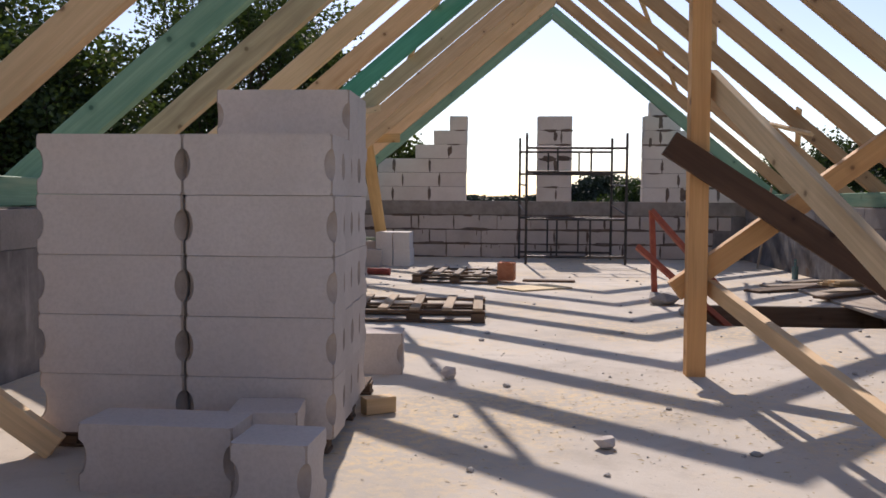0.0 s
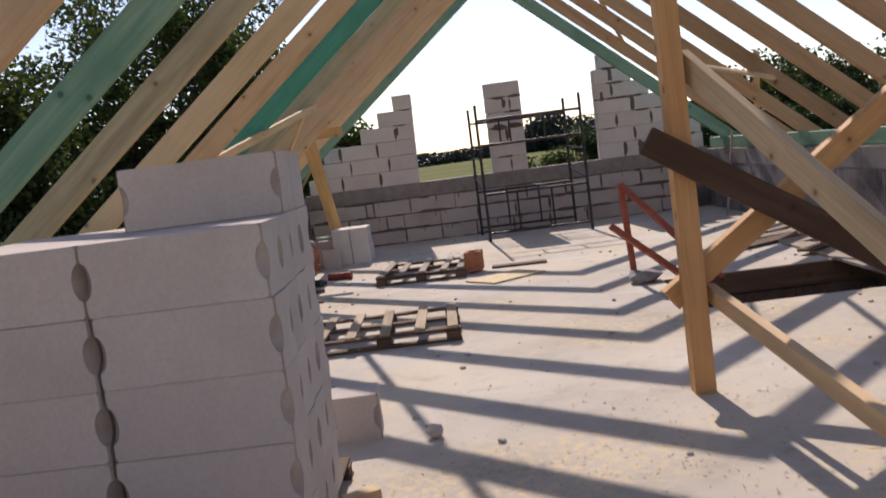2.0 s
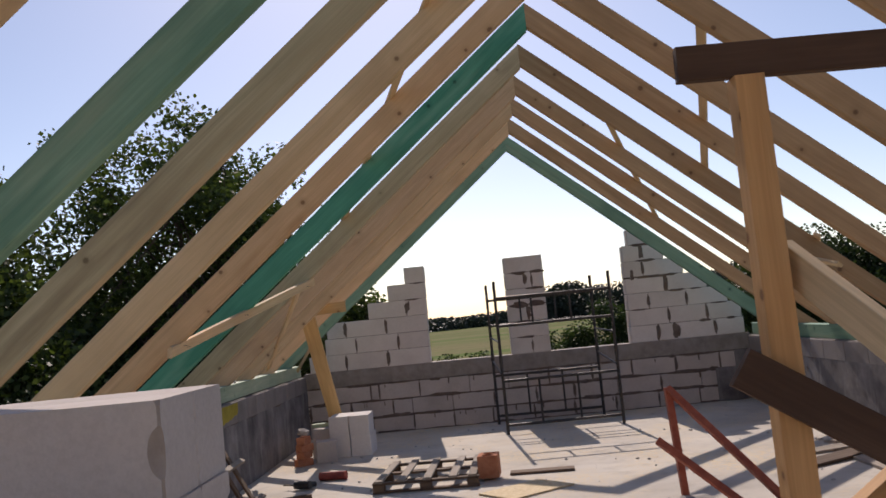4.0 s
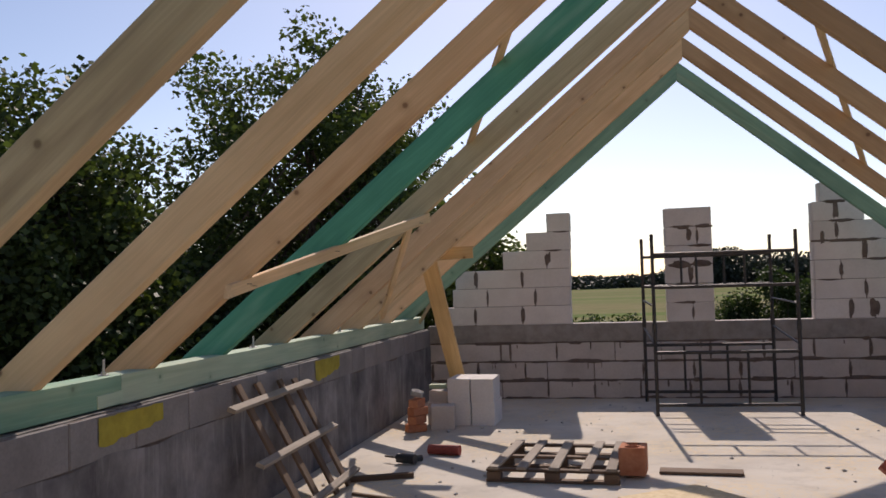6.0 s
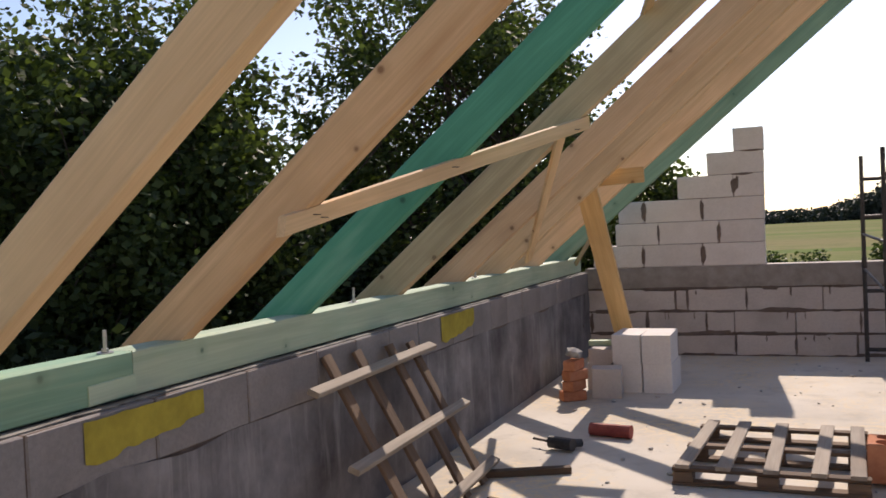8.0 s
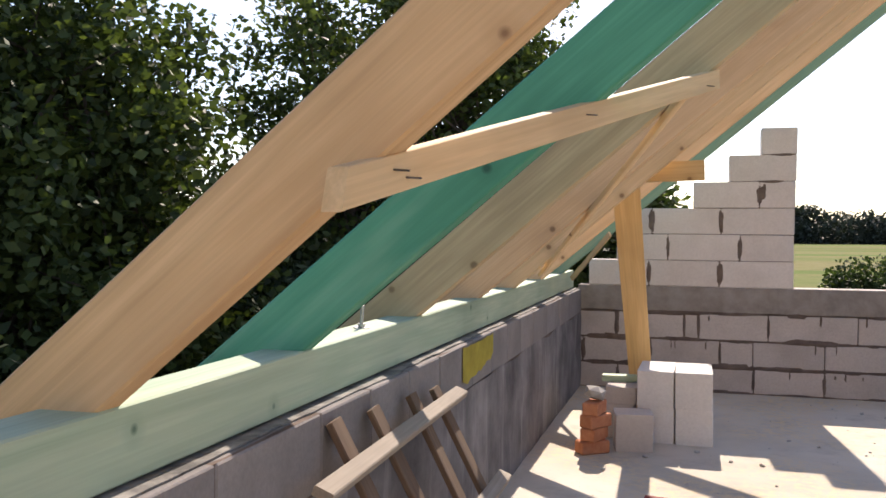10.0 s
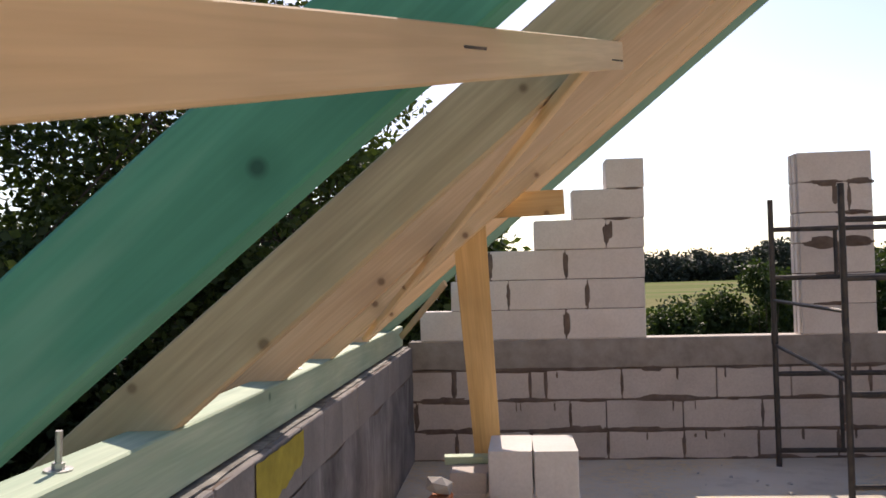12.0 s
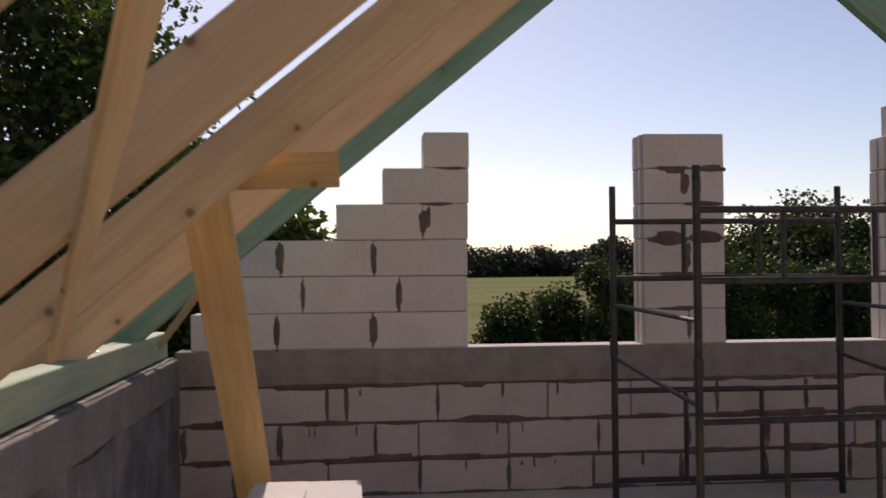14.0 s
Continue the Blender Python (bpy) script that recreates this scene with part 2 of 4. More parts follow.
def leaf_mat(name, a, b, through_light=0.28):
    w = Mat(name, 0.6, 0.25)
    g = w.n.new("ShaderNodeNewGeometry")
    col = w.ramp(g.outputs["Random Per Island"], [(0.0, a), (1.0, b)])
    w.l.new(col, w.b.inputs["Base Color"])
    tr = w.n.new("ShaderNodeBsdfTranslucent")
    lift = w.mix(1.0, col, (1.5, 1.65, 0.7), "MULTIPLY")
    w.l.new(lift, tr.inputs["Color"])
    mx = w.n.new("ShaderNodeMixShader")
    mx.inputs[0].default_value = through_light
    w.l.new(w.b.outputs[0], mx.inputs[1])
    w.l.new(tr.outputs[0], mx.inputs[2])
    w.l.new(mx.outputs[0], w.n["Material Output"].inputs[0])
    return w.m


M_LEAF = leaf_mat("walnut_leaves", (0.024, 0.038, 0.014), (0.095, 0.125, 0.038))
M_LEAF2 = leaf_mat("dark_leaves", (0.020, 0.032, 0.014), (0.056, 0.074, 0.028))
M_FAR = leaf_mat("far_foliage", (0.026, 0.034, 0.028), (0.048, 0.060, 0.046), 0.08)
M_BUSH = leaf_mat("hedge_leaves", (0.020, 0.035, 0.013), (0.052, 0.076, 0.025))


def field_mat():
    w = Mat("fields", 1.0, 0.05)
    v = w.world_pos()
    strips = w.noise(w.world_pos((0.0035, 0.022, 0)), 1.0, 2, 0.5, 0.6)
    col = w.ramp(strips, [(0.3, (0.16, 0.155, 0.055)), (0.45, (0.105, 0.155, 0.035)), (0.55, (0.20, 0.17, 0.075)), (0.7, (0.12, 0.17, 0.04))])
    patch = w.noise(v, 0.35, 5, 0.7)
    col = w.mix(w.mul(w.grey(patch, 0.45, 0.75), 0.5), col, (0.06, 0.085, 0.025))
    return w.done(col, w.noise(v, 4, 4, 0.7), 0.05, 0.6)


M_FIELD = field_mat()
M_HOUSEWALL = plain("far_wall_paint", (0.52, 0.49, 0.45), (0.62, 0.59, 0.55), 3, 0.9, 0.1)
M_HOUSEROOF = plain("far_roof", (0.16, 0.13, 0.12), (0.24, 0.20, 0.18), 3, 0.9, 0.1)


# ---------------------------------------------------------------- mesh helpers
def mesh_of(bm, name, mat):
    me = bpy.data.meshes.new(name)
    bm.to_mesh(me)
    bm.free()
    me.materials.append(mat)
    return me


def part(name, bm, material, parent, label="", m=None):
    """One mesh object under a thing or a part."""
    ob = new(name, mesh_of(bm, name, material))
    if m is not None:
        ob.matrix_basis = m
    if parent is not None:
        ob.parent = parent
    if label:
        ob["label"] = label
    return ob


def thing(name, label, category, group="", kind="", bm=None, mat=None, m=None):
    """A top-level thing: a mesh where bm is given, else an Empty."""
    ob = new(name, mesh_of(bm, name, mat) if bm is not None else None)
    if m is not None:
        ob.matrix_basis = m
    return tagged(ob, label, category, group, kind)


def box(x0, x1, y0, y1, z0, z1, bevel=0.0, seg=1):
    bm = bmesh.new()
    add_box(bm, x0, x1, y0, y1, z0, z1)
    if bevel:
        bmesh.ops.bevel(bm, geom=bm.edges[:], offset=bevel, segments=seg, affect="EDGES", profile=0.5)
    return bm


def add_box(bm, x0, x1, y0, y1, z0, z1, m=None):
    r = bmesh.ops.create_cube(bm, size=1)
    mat = Matrix.Translation(((x0 + x1) / 2, (y0 + y1) / 2, (z0 + z1) / 2)) @ Matrix.Diagonal((x1 - x0, y1 - y0, z1 - z0, 1))
    bmesh.ops.transform(bm, matrix=(m @ mat) if m is not None else mat, verts=r["verts"])
    return r["verts"]


def add_rod(bm, p, q, radius, seg=8):
    p, q = Vector(p), Vector(q)
    d = q - p
    r = bmesh.ops.create_cone(bm, cap_ends=True, segments=seg, radius1=radius, radius2=radius, depth=d.length)
    turn = d.to_track_quat("Z", "Y").to_matrix().to_4x4()
    bmesh.ops.transform(bm, matrix=Matrix.Translation((p + q) / 2) @ turn, verts=r["verts"])


def rod(p, q, radius, seg=8):
    bm = bmesh.new()
    add_rod(bm, p, q, radius, seg)
    return bm


def along(p, q, up=(0, 0, 1)):
    """A pose whose x axis runs from p to q and whose z axis is as near up as may be."""
    p, q, up = Vector(p), Vector(q), Vector(up)
    x = (q - p).normalized()
    y = up.cross(x).normalized()
    z = x.cross(y)
    m = Matrix((x, y, z)).transposed().to_4x4()
    m.translation = p
    return m


def timber(length, width, height, bevel=0.004, cut0=0.0, cut1=0.0, seed=0):
    """Sawn timber along x, centred in y and z; cut0 and cut1 slant its ends; a slight crook."""
    rng = random.Random(seed)
    bm = bmesh.new()
    n = max(2, int(length / 0.6))
    by, bz = rng.uniform(-1, 1) * 0.0015 * length, rng.uniform(-1, 1) * 0.001 * length
    c = bevel
    ring = [(-width / 2 + c, -height / 2), (width / 2 - c, -height / 2), (width / 2, -height / 2 + c), (width / 2, height / 2 - c),
            (width / 2 - c, height / 2), (-width / 2 + c, height / 2), (-width / 2, height / 2 - c), (-width / 2, -height / 2 + c)]
    rows = []
    for i in range(n + 1):
        f = i / n
        bow = 4 * f * (1 - f)
        row = []
        for y, z in ring:
            x = length * f + (cut0 * z if i == 0 else 0) + (cut1 * z if i == n else 0)
            row.append(bm.verts.new((x, y + by * bow + rng.uniform(-1, 1) * 0.0007, z + bz * bow + rng.uniform(-1, 1) * 0.0007)))
        rows.append(row)
    for a, b in zip(rows, rows[1:]):
        for k in range(8):
            bm.faces.new((a[k], a[(k + 1) % 8], b[(k + 1) % 8], b[k]))
    bm.faces.new(rows[0][::-1])
    bm.faces.new(rows[-1])
    bmesh.ops.recalc_face_normals(bm, faces=bm.faces[:])
    return bm


def plank(name, label, category, p, q, width, height, mat, group="", up=(0, 0, 1), seed=0, cut0=0.0, cut1=0.0):
    d = (Vector(q) - Vector(p)).length
    return thing(name, label, category, group, "", timber(d, width, height, 0.003, cut0, cut1, seed), mat, along(p, q, up))


def blob(bm, centre, radius, rng, flat=0.6, rough=0.3, fine=1):
    """A chip of stone."""
    r = bmesh.ops.create_icosphere(bm, subdivisions=fine, radius=radius)
    turn = Euler((rng.uniform(0, 6), rng.uniform(0, 6), rng.uniform(0, 6))).to_matrix()
    for v in r["verts"]:
        p = turn @ (v.co * rng.uniform(1 - rough, 1 + rough))
        v.co = Vector((p.x, p.y, p.z * flat)) + Vector(centre)


# ---------------------------------------------------------------- the plan, in metres
WIDTH = 6.68            # between the knee walls
RIDGE = WIDTH / 2
SILL = 0.970            # top of the ring beam and of the knee walls
THICK = 0.24
BACK = -17.6
SLOPE = 0.832
PITCH = math.atan(SLOPE)
GROUND = -3.2

# ground and building below
bm = bmesh.new()
n = 48
ring_prev = [bm.verts.new((3.3, -6, GROUND))]
for r in (15, 40, 90, 200, 450, 1100, 3500):
    ring = []
    for k in range(n):
        a = 2 * math.pi * k / n
        lift = 0 if r < 60 else 1.2 * noise.noise(Vector((r * math.cos(a), r * math.sin(a), 0)) * 0.006)
        ring.append(bm.verts.new((3.3 + r * math.cos(a), -6 + r * math.sin(a), GROUND + lift)))
    for k in range(n):
        if len(ring_prev) == 1:
            bm.faces.new((ring_prev[0], ring[k], ring[(k + 1) % n]))
        else:
            bm.faces.new((ring_prev[k], ring[k], ring[(k + 1) % n], ring_prev[(k + 1) % n]))
    ring_prev = ring
thing("ground", "green and straw-coloured fields and meadow round the house", "ground", "", "structure", bm, M_FIELD)

bm = bmesh.new()
for x0, x1, y0, y1 in ((-THICK, 0, BACK, THICK), (WIDTH, WIDTH + THICK, BACK, THICK), (0, WIDTH, 0, THICK), (0, WIDTH, BACK, BACK + THICK)):
    add_box(bm, x0, x1, y0, y1, GROUND, -0.2)
thing("wall_lower_storey", "plain grey block walls of the storey below", "wall", "", "structure", bm, M_GREYB)

# floor slab with the stair opening
OX0, OX1, OY0, OY1 = 4.33, 6.24, -8.19, -6.72
bm = bmesh.new()
for x0, x1, y0, y1 in ((-THICK, WIDTH + THICK, BACK, OY0), (-THICK, OX0, OY0, OY1), (OX1, WIDTH + THICK, OY0, OY1), (-THICK, WIDTH + THICK, OY1, THICK)):
    add_box(bm, x0, x1, y0, y1, -0.2, 0.0)
floor = thing("floor", "dusty pale concrete slab with sawdust and a stair opening", "floor", "", "structure", bm, M_FLOOR)
bm = bmesh.new()
add_box(bm, 0, WIDTH, BACK + THICK, 0, GROUND, GROUND + 0.1)
thing("floor_lower_storey", "dark concrete floor of the storey below", "floor", "", "structure", bm, M_FLOOR)


# ---------------------------------------------------------------- block walls
_blocks = {}


def block_mesh(length, height=0.238, depth=THICK, bevel=0.006, mat=M_BLOCK, worn=0):
    key = (round(length, 3), round(height, 3), round(depth, 3), mat.name, worn)
    if key not in _blocks:
        bm = box(0, length, 0, depth, 0, height, bevel)
        rng = random.Random(len(_blocks))
        for v in bm.verts:
            v.co += Vector((rng.uniform(-1, 1), rng.uniform(-1, 1), rng.uniform(-1, 1))) * 0.0016
        _blocks[key] = mesh_of(bm, "block", mat)
    return _blocks[key]


def lay(parent, x, y, z, length, height=0.238, depth=THICK, mat=M_BLOCK, turn=0.0, name="block"):
    ob = new(name, block_mesh(length, height, depth, mat=mat))
    ob.matrix_basis = pose(x, y, z, 0, 0, turn)
    ob.parent = parent
    return ob


rng = random.Random(4)
gable = bmesh.new()
add_box(gable, 0, WIDTH, 0.012, THICK - 0.012, 0, 0.735)
COURSE = 0.2425
LEFT = [(0.10, [0.66, 1.29, 1.93]), (0.36, [0.83, 1.47, 1.93]), (0.40, [0.68, 1.30, 1.935]), (1.05, [1.63, 1.94]), (1.365, [1.945]), (1.64, [1.95])]
MID = [(3.155, [3.47, 3.735]), (3.155, [3.735]), (3.155, [3.46, 3.735]), (3.155, [3.735]), (3.155, [3.55, 3.735]), (3.155, [3.735])]
RIGHT = [(4.935, [5.35, 5.62, 6.2, 6.62]), (4.94, [5.53, 6.1, 6.6]), (4.94, [5.25, 5.82, 6.42]), (4.94, [5.55, 6.14]), (4.94, [5.22, 5.82]), (4.945, [5.55]), (5.04, [5.36])]
for section in (LEFT, MID, RIGHT):
    for k, (x0, joints) in enumerate(section):
        add_box(gable, x0 + 0.012, joints[-1] - 0.012, 0.010, THICK - 0.010, SILL + k * COURSE, SILL + (k + 1) * COURSE - 0.012)
wall_gable = thing("wall_gable", "unfinished gable wall of pale aerated blocks with grey mortar", "wall", "", "structure", gable, M_MORTAR)

bm = box(0, WIDTH, -0.002, THICK + 0.002, 0.738, SILL, 0.006)
bmesh.ops.subdivide_edges(bm, edges=[e for e in bm.edges if e.calc_length() > 3], cuts=60)
for v in bm.verts:
    if v.co.z < 0.76:
        v.co.z += 0.012 * noise.noise(Vector((v.co.x * 3.1, v.co.y, 0)))
part("ring_beam", bm, M_RING, wall_gable, "rough grey concrete ring beam")
bm = box(0.1, WIDTH - 0.05, 0.006, THICK - 0.01, SILL, SILL + 0.004)
part("sealing_strip", bm, M_WHITE, wall_gable, "pale dust-covered sill strip")

for section in (LEFT, MID, RIGHT):
    for k, (x0, joints) in enumerate(section):
        a = x0
        for b in joints:
            lay(wall_gable, a + 0.002, rng.uniform(-0.002, 0.002), SILL + 0.005 + k * COURSE, b - a - 0.004)
            a = b
for section in (MID, RIGHT):
    for k, (x0, joints) in enumerate(section):
        for y0 in (0.035, 0.125):
            bm = box(x0 - 0.011, x0 + 0.004, y0, y0 + 0.06, SILL + 0.008 + k * COURSE, SILL + 0.238 + k * COURSE, 0.003)
            part("tongue", bm, M_BLOCK, wall_gable)
LOWER = [(0.49, 0.243, [0.37, 0.985, 1.115, 1.72, 2.47, 3.05, 3.66, 4.3, 4.9, 5.55, 6.2, 6.68]),
         (0.247, 0.236, [0.05, 0.68, 1.30, 1.59, 2.2, 2.82, 3.45, 4.02, 4.66, 5.3, 5.9, 6.45, 6.68]),
         (0.008, 0.230, [0.38, 0.99, 1.6, 2.2, 2.78, 3.4, 4.0, 4.62, 5.25, 5.85, 6.3, 6.68])]
for z, h, joints in LOWER:
    a = 0.0
    for b in joints:
        lay(wall_gable, a + 0.006, rng.uniform(-0.003, 0.003), z, b - a - 0.009, h - 0.008 - rng.uniform(0, 0.007), mat=M_DUSTY_SHADED)
        a = b


def smear(bm, x, z, w, h, y=-0.004):
    """A squeezed-out daub of mortar on the face of the wall."""
    m = 14
    centre = bm.verts.new((x, y - 0.006, z))
    rim = []
    for i in range(m):
        a = 2 * math.pi * i / m
        k = rng.uniform(0.7, 1.15)
        c, s = math.cos(a), math.sin(a)
        k2 = 1 / max(abs(c), abs(s)) ** 0.6
        rim.append(bm.verts.new((x + c * k * k2 * w / 2, y + 0.006, z + s * k * k2 * h / 2)))
    for i in range(m):
        bm.faces.new((centre, rim[(i + 1) % m], rim[i]))


daubs = []
for section in (LEFT, MID, RIGHT):
    for k, (x0, joints) in enumerate(section):
        for b in joints[:-1]:
            daubs.append((b, SILL + (k + 0.5) * COURSE, rng.uniform(0.04, 0.075), 0.225))
        if k and section is not LEFT:
            for _ in range(2):
                daubs.append((rng.uniform(x0 + 0.12, joints[-1] - 0.1), SILL + k * COURSE, rng.uniform(0.15, 0.34), rng.uniform(0.03, 0.05)))
for z, h, joints in LOWER:
    for b in joints[:-1]:
        if rng.random() < 0.75:
            daubs.append((b, z + h / 2, rng.uniform(0.03, 0.06), h * 0.95))
    for _ in range(38):
        daubs.append((rng.uniform(0.2, WIDTH - 0.3), z + rng.choice((0, h)) - 0.004, rng.uniform(0.10, 0.5), rng.uniform(0.03, 0.07)))
    for _ in range(7):
        daubs.append((rng.uniform(0.2, WIDTH - 0.5), z + h - 0.05, rng.uniform(0.015, 0.03), rng.uniform(0.06, 0.16)))
# the heavy daubs on the pier and on the blocks beside it
daubs += [(3.45, SILL + 4.58 * COURSE, 0.11, 0.27), (3.39, SILL + 5.0 * COURSE - 0.012, 0.22, 0.075), (3.64, SILL + 5.0 * COURSE, 0.2, 0.07),
          (3.34, SILL + 3.03 * COURSE, 0.30, 0.11), (3.59, SILL + 3.06 * COURSE, 0.27, 0.10), (5.2, SILL + 6.0 * COURSE, 0.24, 0.05),
          (5.22, SILL + 5.55 * COURSE, 0.075, 0.22), (5.05, SILL + 4.2 * COURSE, 0.06, 0.2), (5.3, SILL + 4.0 * COURSE, 0.5, 0.055),
          (5.53, SILL + 3.5 * COURSE, 0.08, 0.25), (5.62, SILL + 0.5 * COURSE, 0.12, 0.22), (1.66, SILL + 3.6 * COURSE, 0.075, 0.2), (1.72, SILL + 4.0 * COURSE, 0.24, 0.04),
          (1.83, SILL + 5.0 * COURSE, 0.2, 0.03), (1.30, SILL + 0.5 * COURSE, 0.06, 0.24), (0.66, SILL + 0.5 * COURSE, 0.055, 0.24)]
for x, z, w, h in daubs:
    bm = bmesh.new()
    smear(bm, x, z, w, h)
    part("mortar_smear", bm, M_MORTAR, wall_gable)
bm = box(6.12, 6.665, -0.012, 0.0, 0.01, 0.49, 0.004)
part("render_patch", bm, M_RENDER, wall_gable, "dark grey cement render")
bm = box(6.42, 6.667, -0.010, 0.0, 0.492, 0.735, 0.004)
part("render_patch", bm, M_RENDER, wall_gable, "dark grey cement render")


def knee_wall(name, face, sign):
    """A knee wall: rendered below, a course of grey blocks on top, felt under the plate."""
    def sx(a, b):
        return (face + sign * a, face + sign * b) if sign > 0 else (face - b, face - a)
    bm = bmesh.new()
    x0, x1 = sx(0.006, THICK)
    add_box(bm, x0, x1, BACK, 0.0, 0, 0.93)
    w = thing(name, "rough grey rendered knee wall with a course of blocks on top", "wall", "", "structure", bm, M_MORTAR)
    bm = bmesh.new()
    cols, rows_n = 170, 10
    grid = []
    for i in range(cols + 1):
        y = BACK + (0 - BACK) * i / cols
        row = []
        for k in range(rows_n + 1):
            z = 0.002 + 0.704 * k / rows_n
            d = 0.010 * noise.noise(Vector((y * 1.7, z * 3, 3 + face))) + 0.004 * noise.noise(Vector((y * 9, z * 9, face)))
            top = 0.03 * noise.noise(Vector((y * 2.3, 7, face))) if k == rows_n else 0
            row.append(bm.verts.new((face - sign * (0.001 + d), y, z + top)))
        grid.append(row)
    for i in range(cols):
        for k in range(rows_n):
            f = (grid[i][k], grid[i][k + 1], grid[i + 1][k + 1], grid[i + 1][k])
            bm.faces.new(f if sign > 0 else f[::-1])
    part("render_coat", bm, M_RENDER, w, "smeared grey cement render", None)
    y, i = -0.01, 0
    while y > BACK + 0.6:
        length = rng.choice((0.595, 0.6, 0.6, 0.42))
        b = lay(w, 0, 0, 0, length - 0.006, 0.225, 0.15, M_GREYB)
        b.matrix_basis = pose(face + sign * 0.15, y, 0.706, 0, 0, -90) if sign < 0 else pose(face, y - length + 0.006, 0.706, 0, 0, 90) @ pose(0, -0.15, 0)
        y -= length
        i += 1
    # felt with an uneven edge
    bm = bmesh.new()
    last = None
    for i in range(240):
        y = 0.02 + (BACK - 0.02) * i / 239
        edge = 0.026 + 0.016 * noise.noise(Vector((y * 2.1, face, 1))) + 0.010 * noise.noise(Vector((y * 9, face, 2)))
        curl = 0.006 * max(0.0, noise.noise(Vector((y * 3.3, face, 5))))
        row = [bm.verts.new((face + sign * edge, y, 0.9365 + curl)), bm.verts.new((face + sign * 0.09, y, 0.9365)), bm.verts.new((face + sign * THICK, y, 0.9365))]
        if last:
            for k in range(2):
                f = (last[k], last[k + 1], row[k + 1], row[k])
                bm.faces.new(f)
        last = row
    bmesh.ops.recalc_face_normals(bm, faces=bm.faces[:])
    bm.normal_update()
    bmesh.ops.solidify(bm, geom=bm.faces[:], thickness=0.005)
    bmesh.ops.recalc_face_normals(bm, faces=bm.faces[:])
    part("damp_proof_felt", bm, M_FELT, w, "wavy grey roofing felt")
    return w


# sign: the side away from the room
wall_left = knee_wall("wall_left", 0.03, -1)
wall_right = knee_wall("wall_right", WIDTH - 0.03, 1)
bm = box(0.0, WIDTH, BACK, BACK + THICK, 0.0, SILL, 0.01)
thing("wall_back", "plain grey block wall", "wall", "", "structure", bm, M_GREYB)

# yellow paint marks
for y0, y1, z0 in ((-7.73, -7.09, 0.765), (-4.54, -3.89, 0.74)):
    bm = bmesh.new()
    m = 26
    top, bot = [], []
    for i in range(m):
        f = i / (m - 1)
        y = y0 + (y1 - y0) * f
        e = 0.02 * noise.noise(Vector((y * 14, z0, 0)))
        top.append(bm.verts.new((0.0365, y, 0.918 + 0.3 * e)))
        bot.append(bm.verts.new((0.0365, y, z0 + 0.055 * f + e + 0.12 * max(0, abs(f - 0.5) - 0.4))))
    for i in range(m - 1):
        bm.faces.new((bot[i], bot[i + 1], top[i + 1], top[i]))
    part("paint_mark", bm, M_PAINT, wall_left, "sprayed yellow paint mark")

# ---------------------------------------------------------------- roof timber
def plate(x, ys, mats, label):
    out = None
    for (a, b), mat in zip(ys, mats):
        d = b - a
        out = thing("wall_plate", label, "timber", "wall plates", "", timber(d, 0.14, 0.164, 0.005, seed=int(abs(a * 10))), mat, along((x, a, 1.026), (x, b, 1.026)))
    return out


plate(-0.112, [(-7.39, -0.02), (-12.4, -7.394), (BACK, -12.404)], [M_PLATE, M_DIMGREEN, M_PLATE], "green-washed wooden wall plate bolted on the knee wall")
plate(WIDTH + 0.112, [(-6.2, -0.02), (-12.4, -6.204), (BACK, -12.404)], [M_DIMGREEN, M_DIMGREEN, M_DIMGREEN], "green treated wooden wall plate on the knee wall")
# the scarf end of the next plate, laid against the first
plank("plate_splice", "pale green scarf end of the wall plate", "timber", (-0.0405, -7.62, 0.982), (-0.0405, -7.385, 0.988), 0.008, 0.07, M_PLATE)

# b on the right side: rafters with their shade put into the colour
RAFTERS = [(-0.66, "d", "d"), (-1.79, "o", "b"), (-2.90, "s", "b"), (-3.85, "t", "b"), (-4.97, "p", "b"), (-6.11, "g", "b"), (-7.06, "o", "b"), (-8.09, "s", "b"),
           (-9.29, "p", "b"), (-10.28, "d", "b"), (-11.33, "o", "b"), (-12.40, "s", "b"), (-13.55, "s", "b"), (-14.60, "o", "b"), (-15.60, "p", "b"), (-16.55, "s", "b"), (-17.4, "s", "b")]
WOODS = {"b": (M_BROWN_SHADED, "brownish spruce rafter, darkened for shade, set on the wall plate"), "d": (M_DIMGREEN, "faded green treated rafter set on the wall plate"), "g": (M_GREEN, "green treated wooden rafter set on the wall plate"), "o": (M_ORANGE, "orange-tinged spruce rafter set on the wall plate"),
         "s": (M_SPRUCE, "pale spruce rafter with knots on the wall plate"), "p": (M_PALE, "greyish pale spruce rafter on the wall plate"),
         "t": (M_STAINED, "spruce rafter with a dark stain on the wall plate")}
RH, RW = 0.18, 0.08
FOOT = 1.144           # underside of the rafters over the wall's inner face
ca, sa = math.cos(PITCH), math.sin(PITCH)


def under(x):
    """Height of the underside of the rafters at x."""
    d = x if x < RIDGE else WIDTH - x
    return FOOT + SLOPE * d


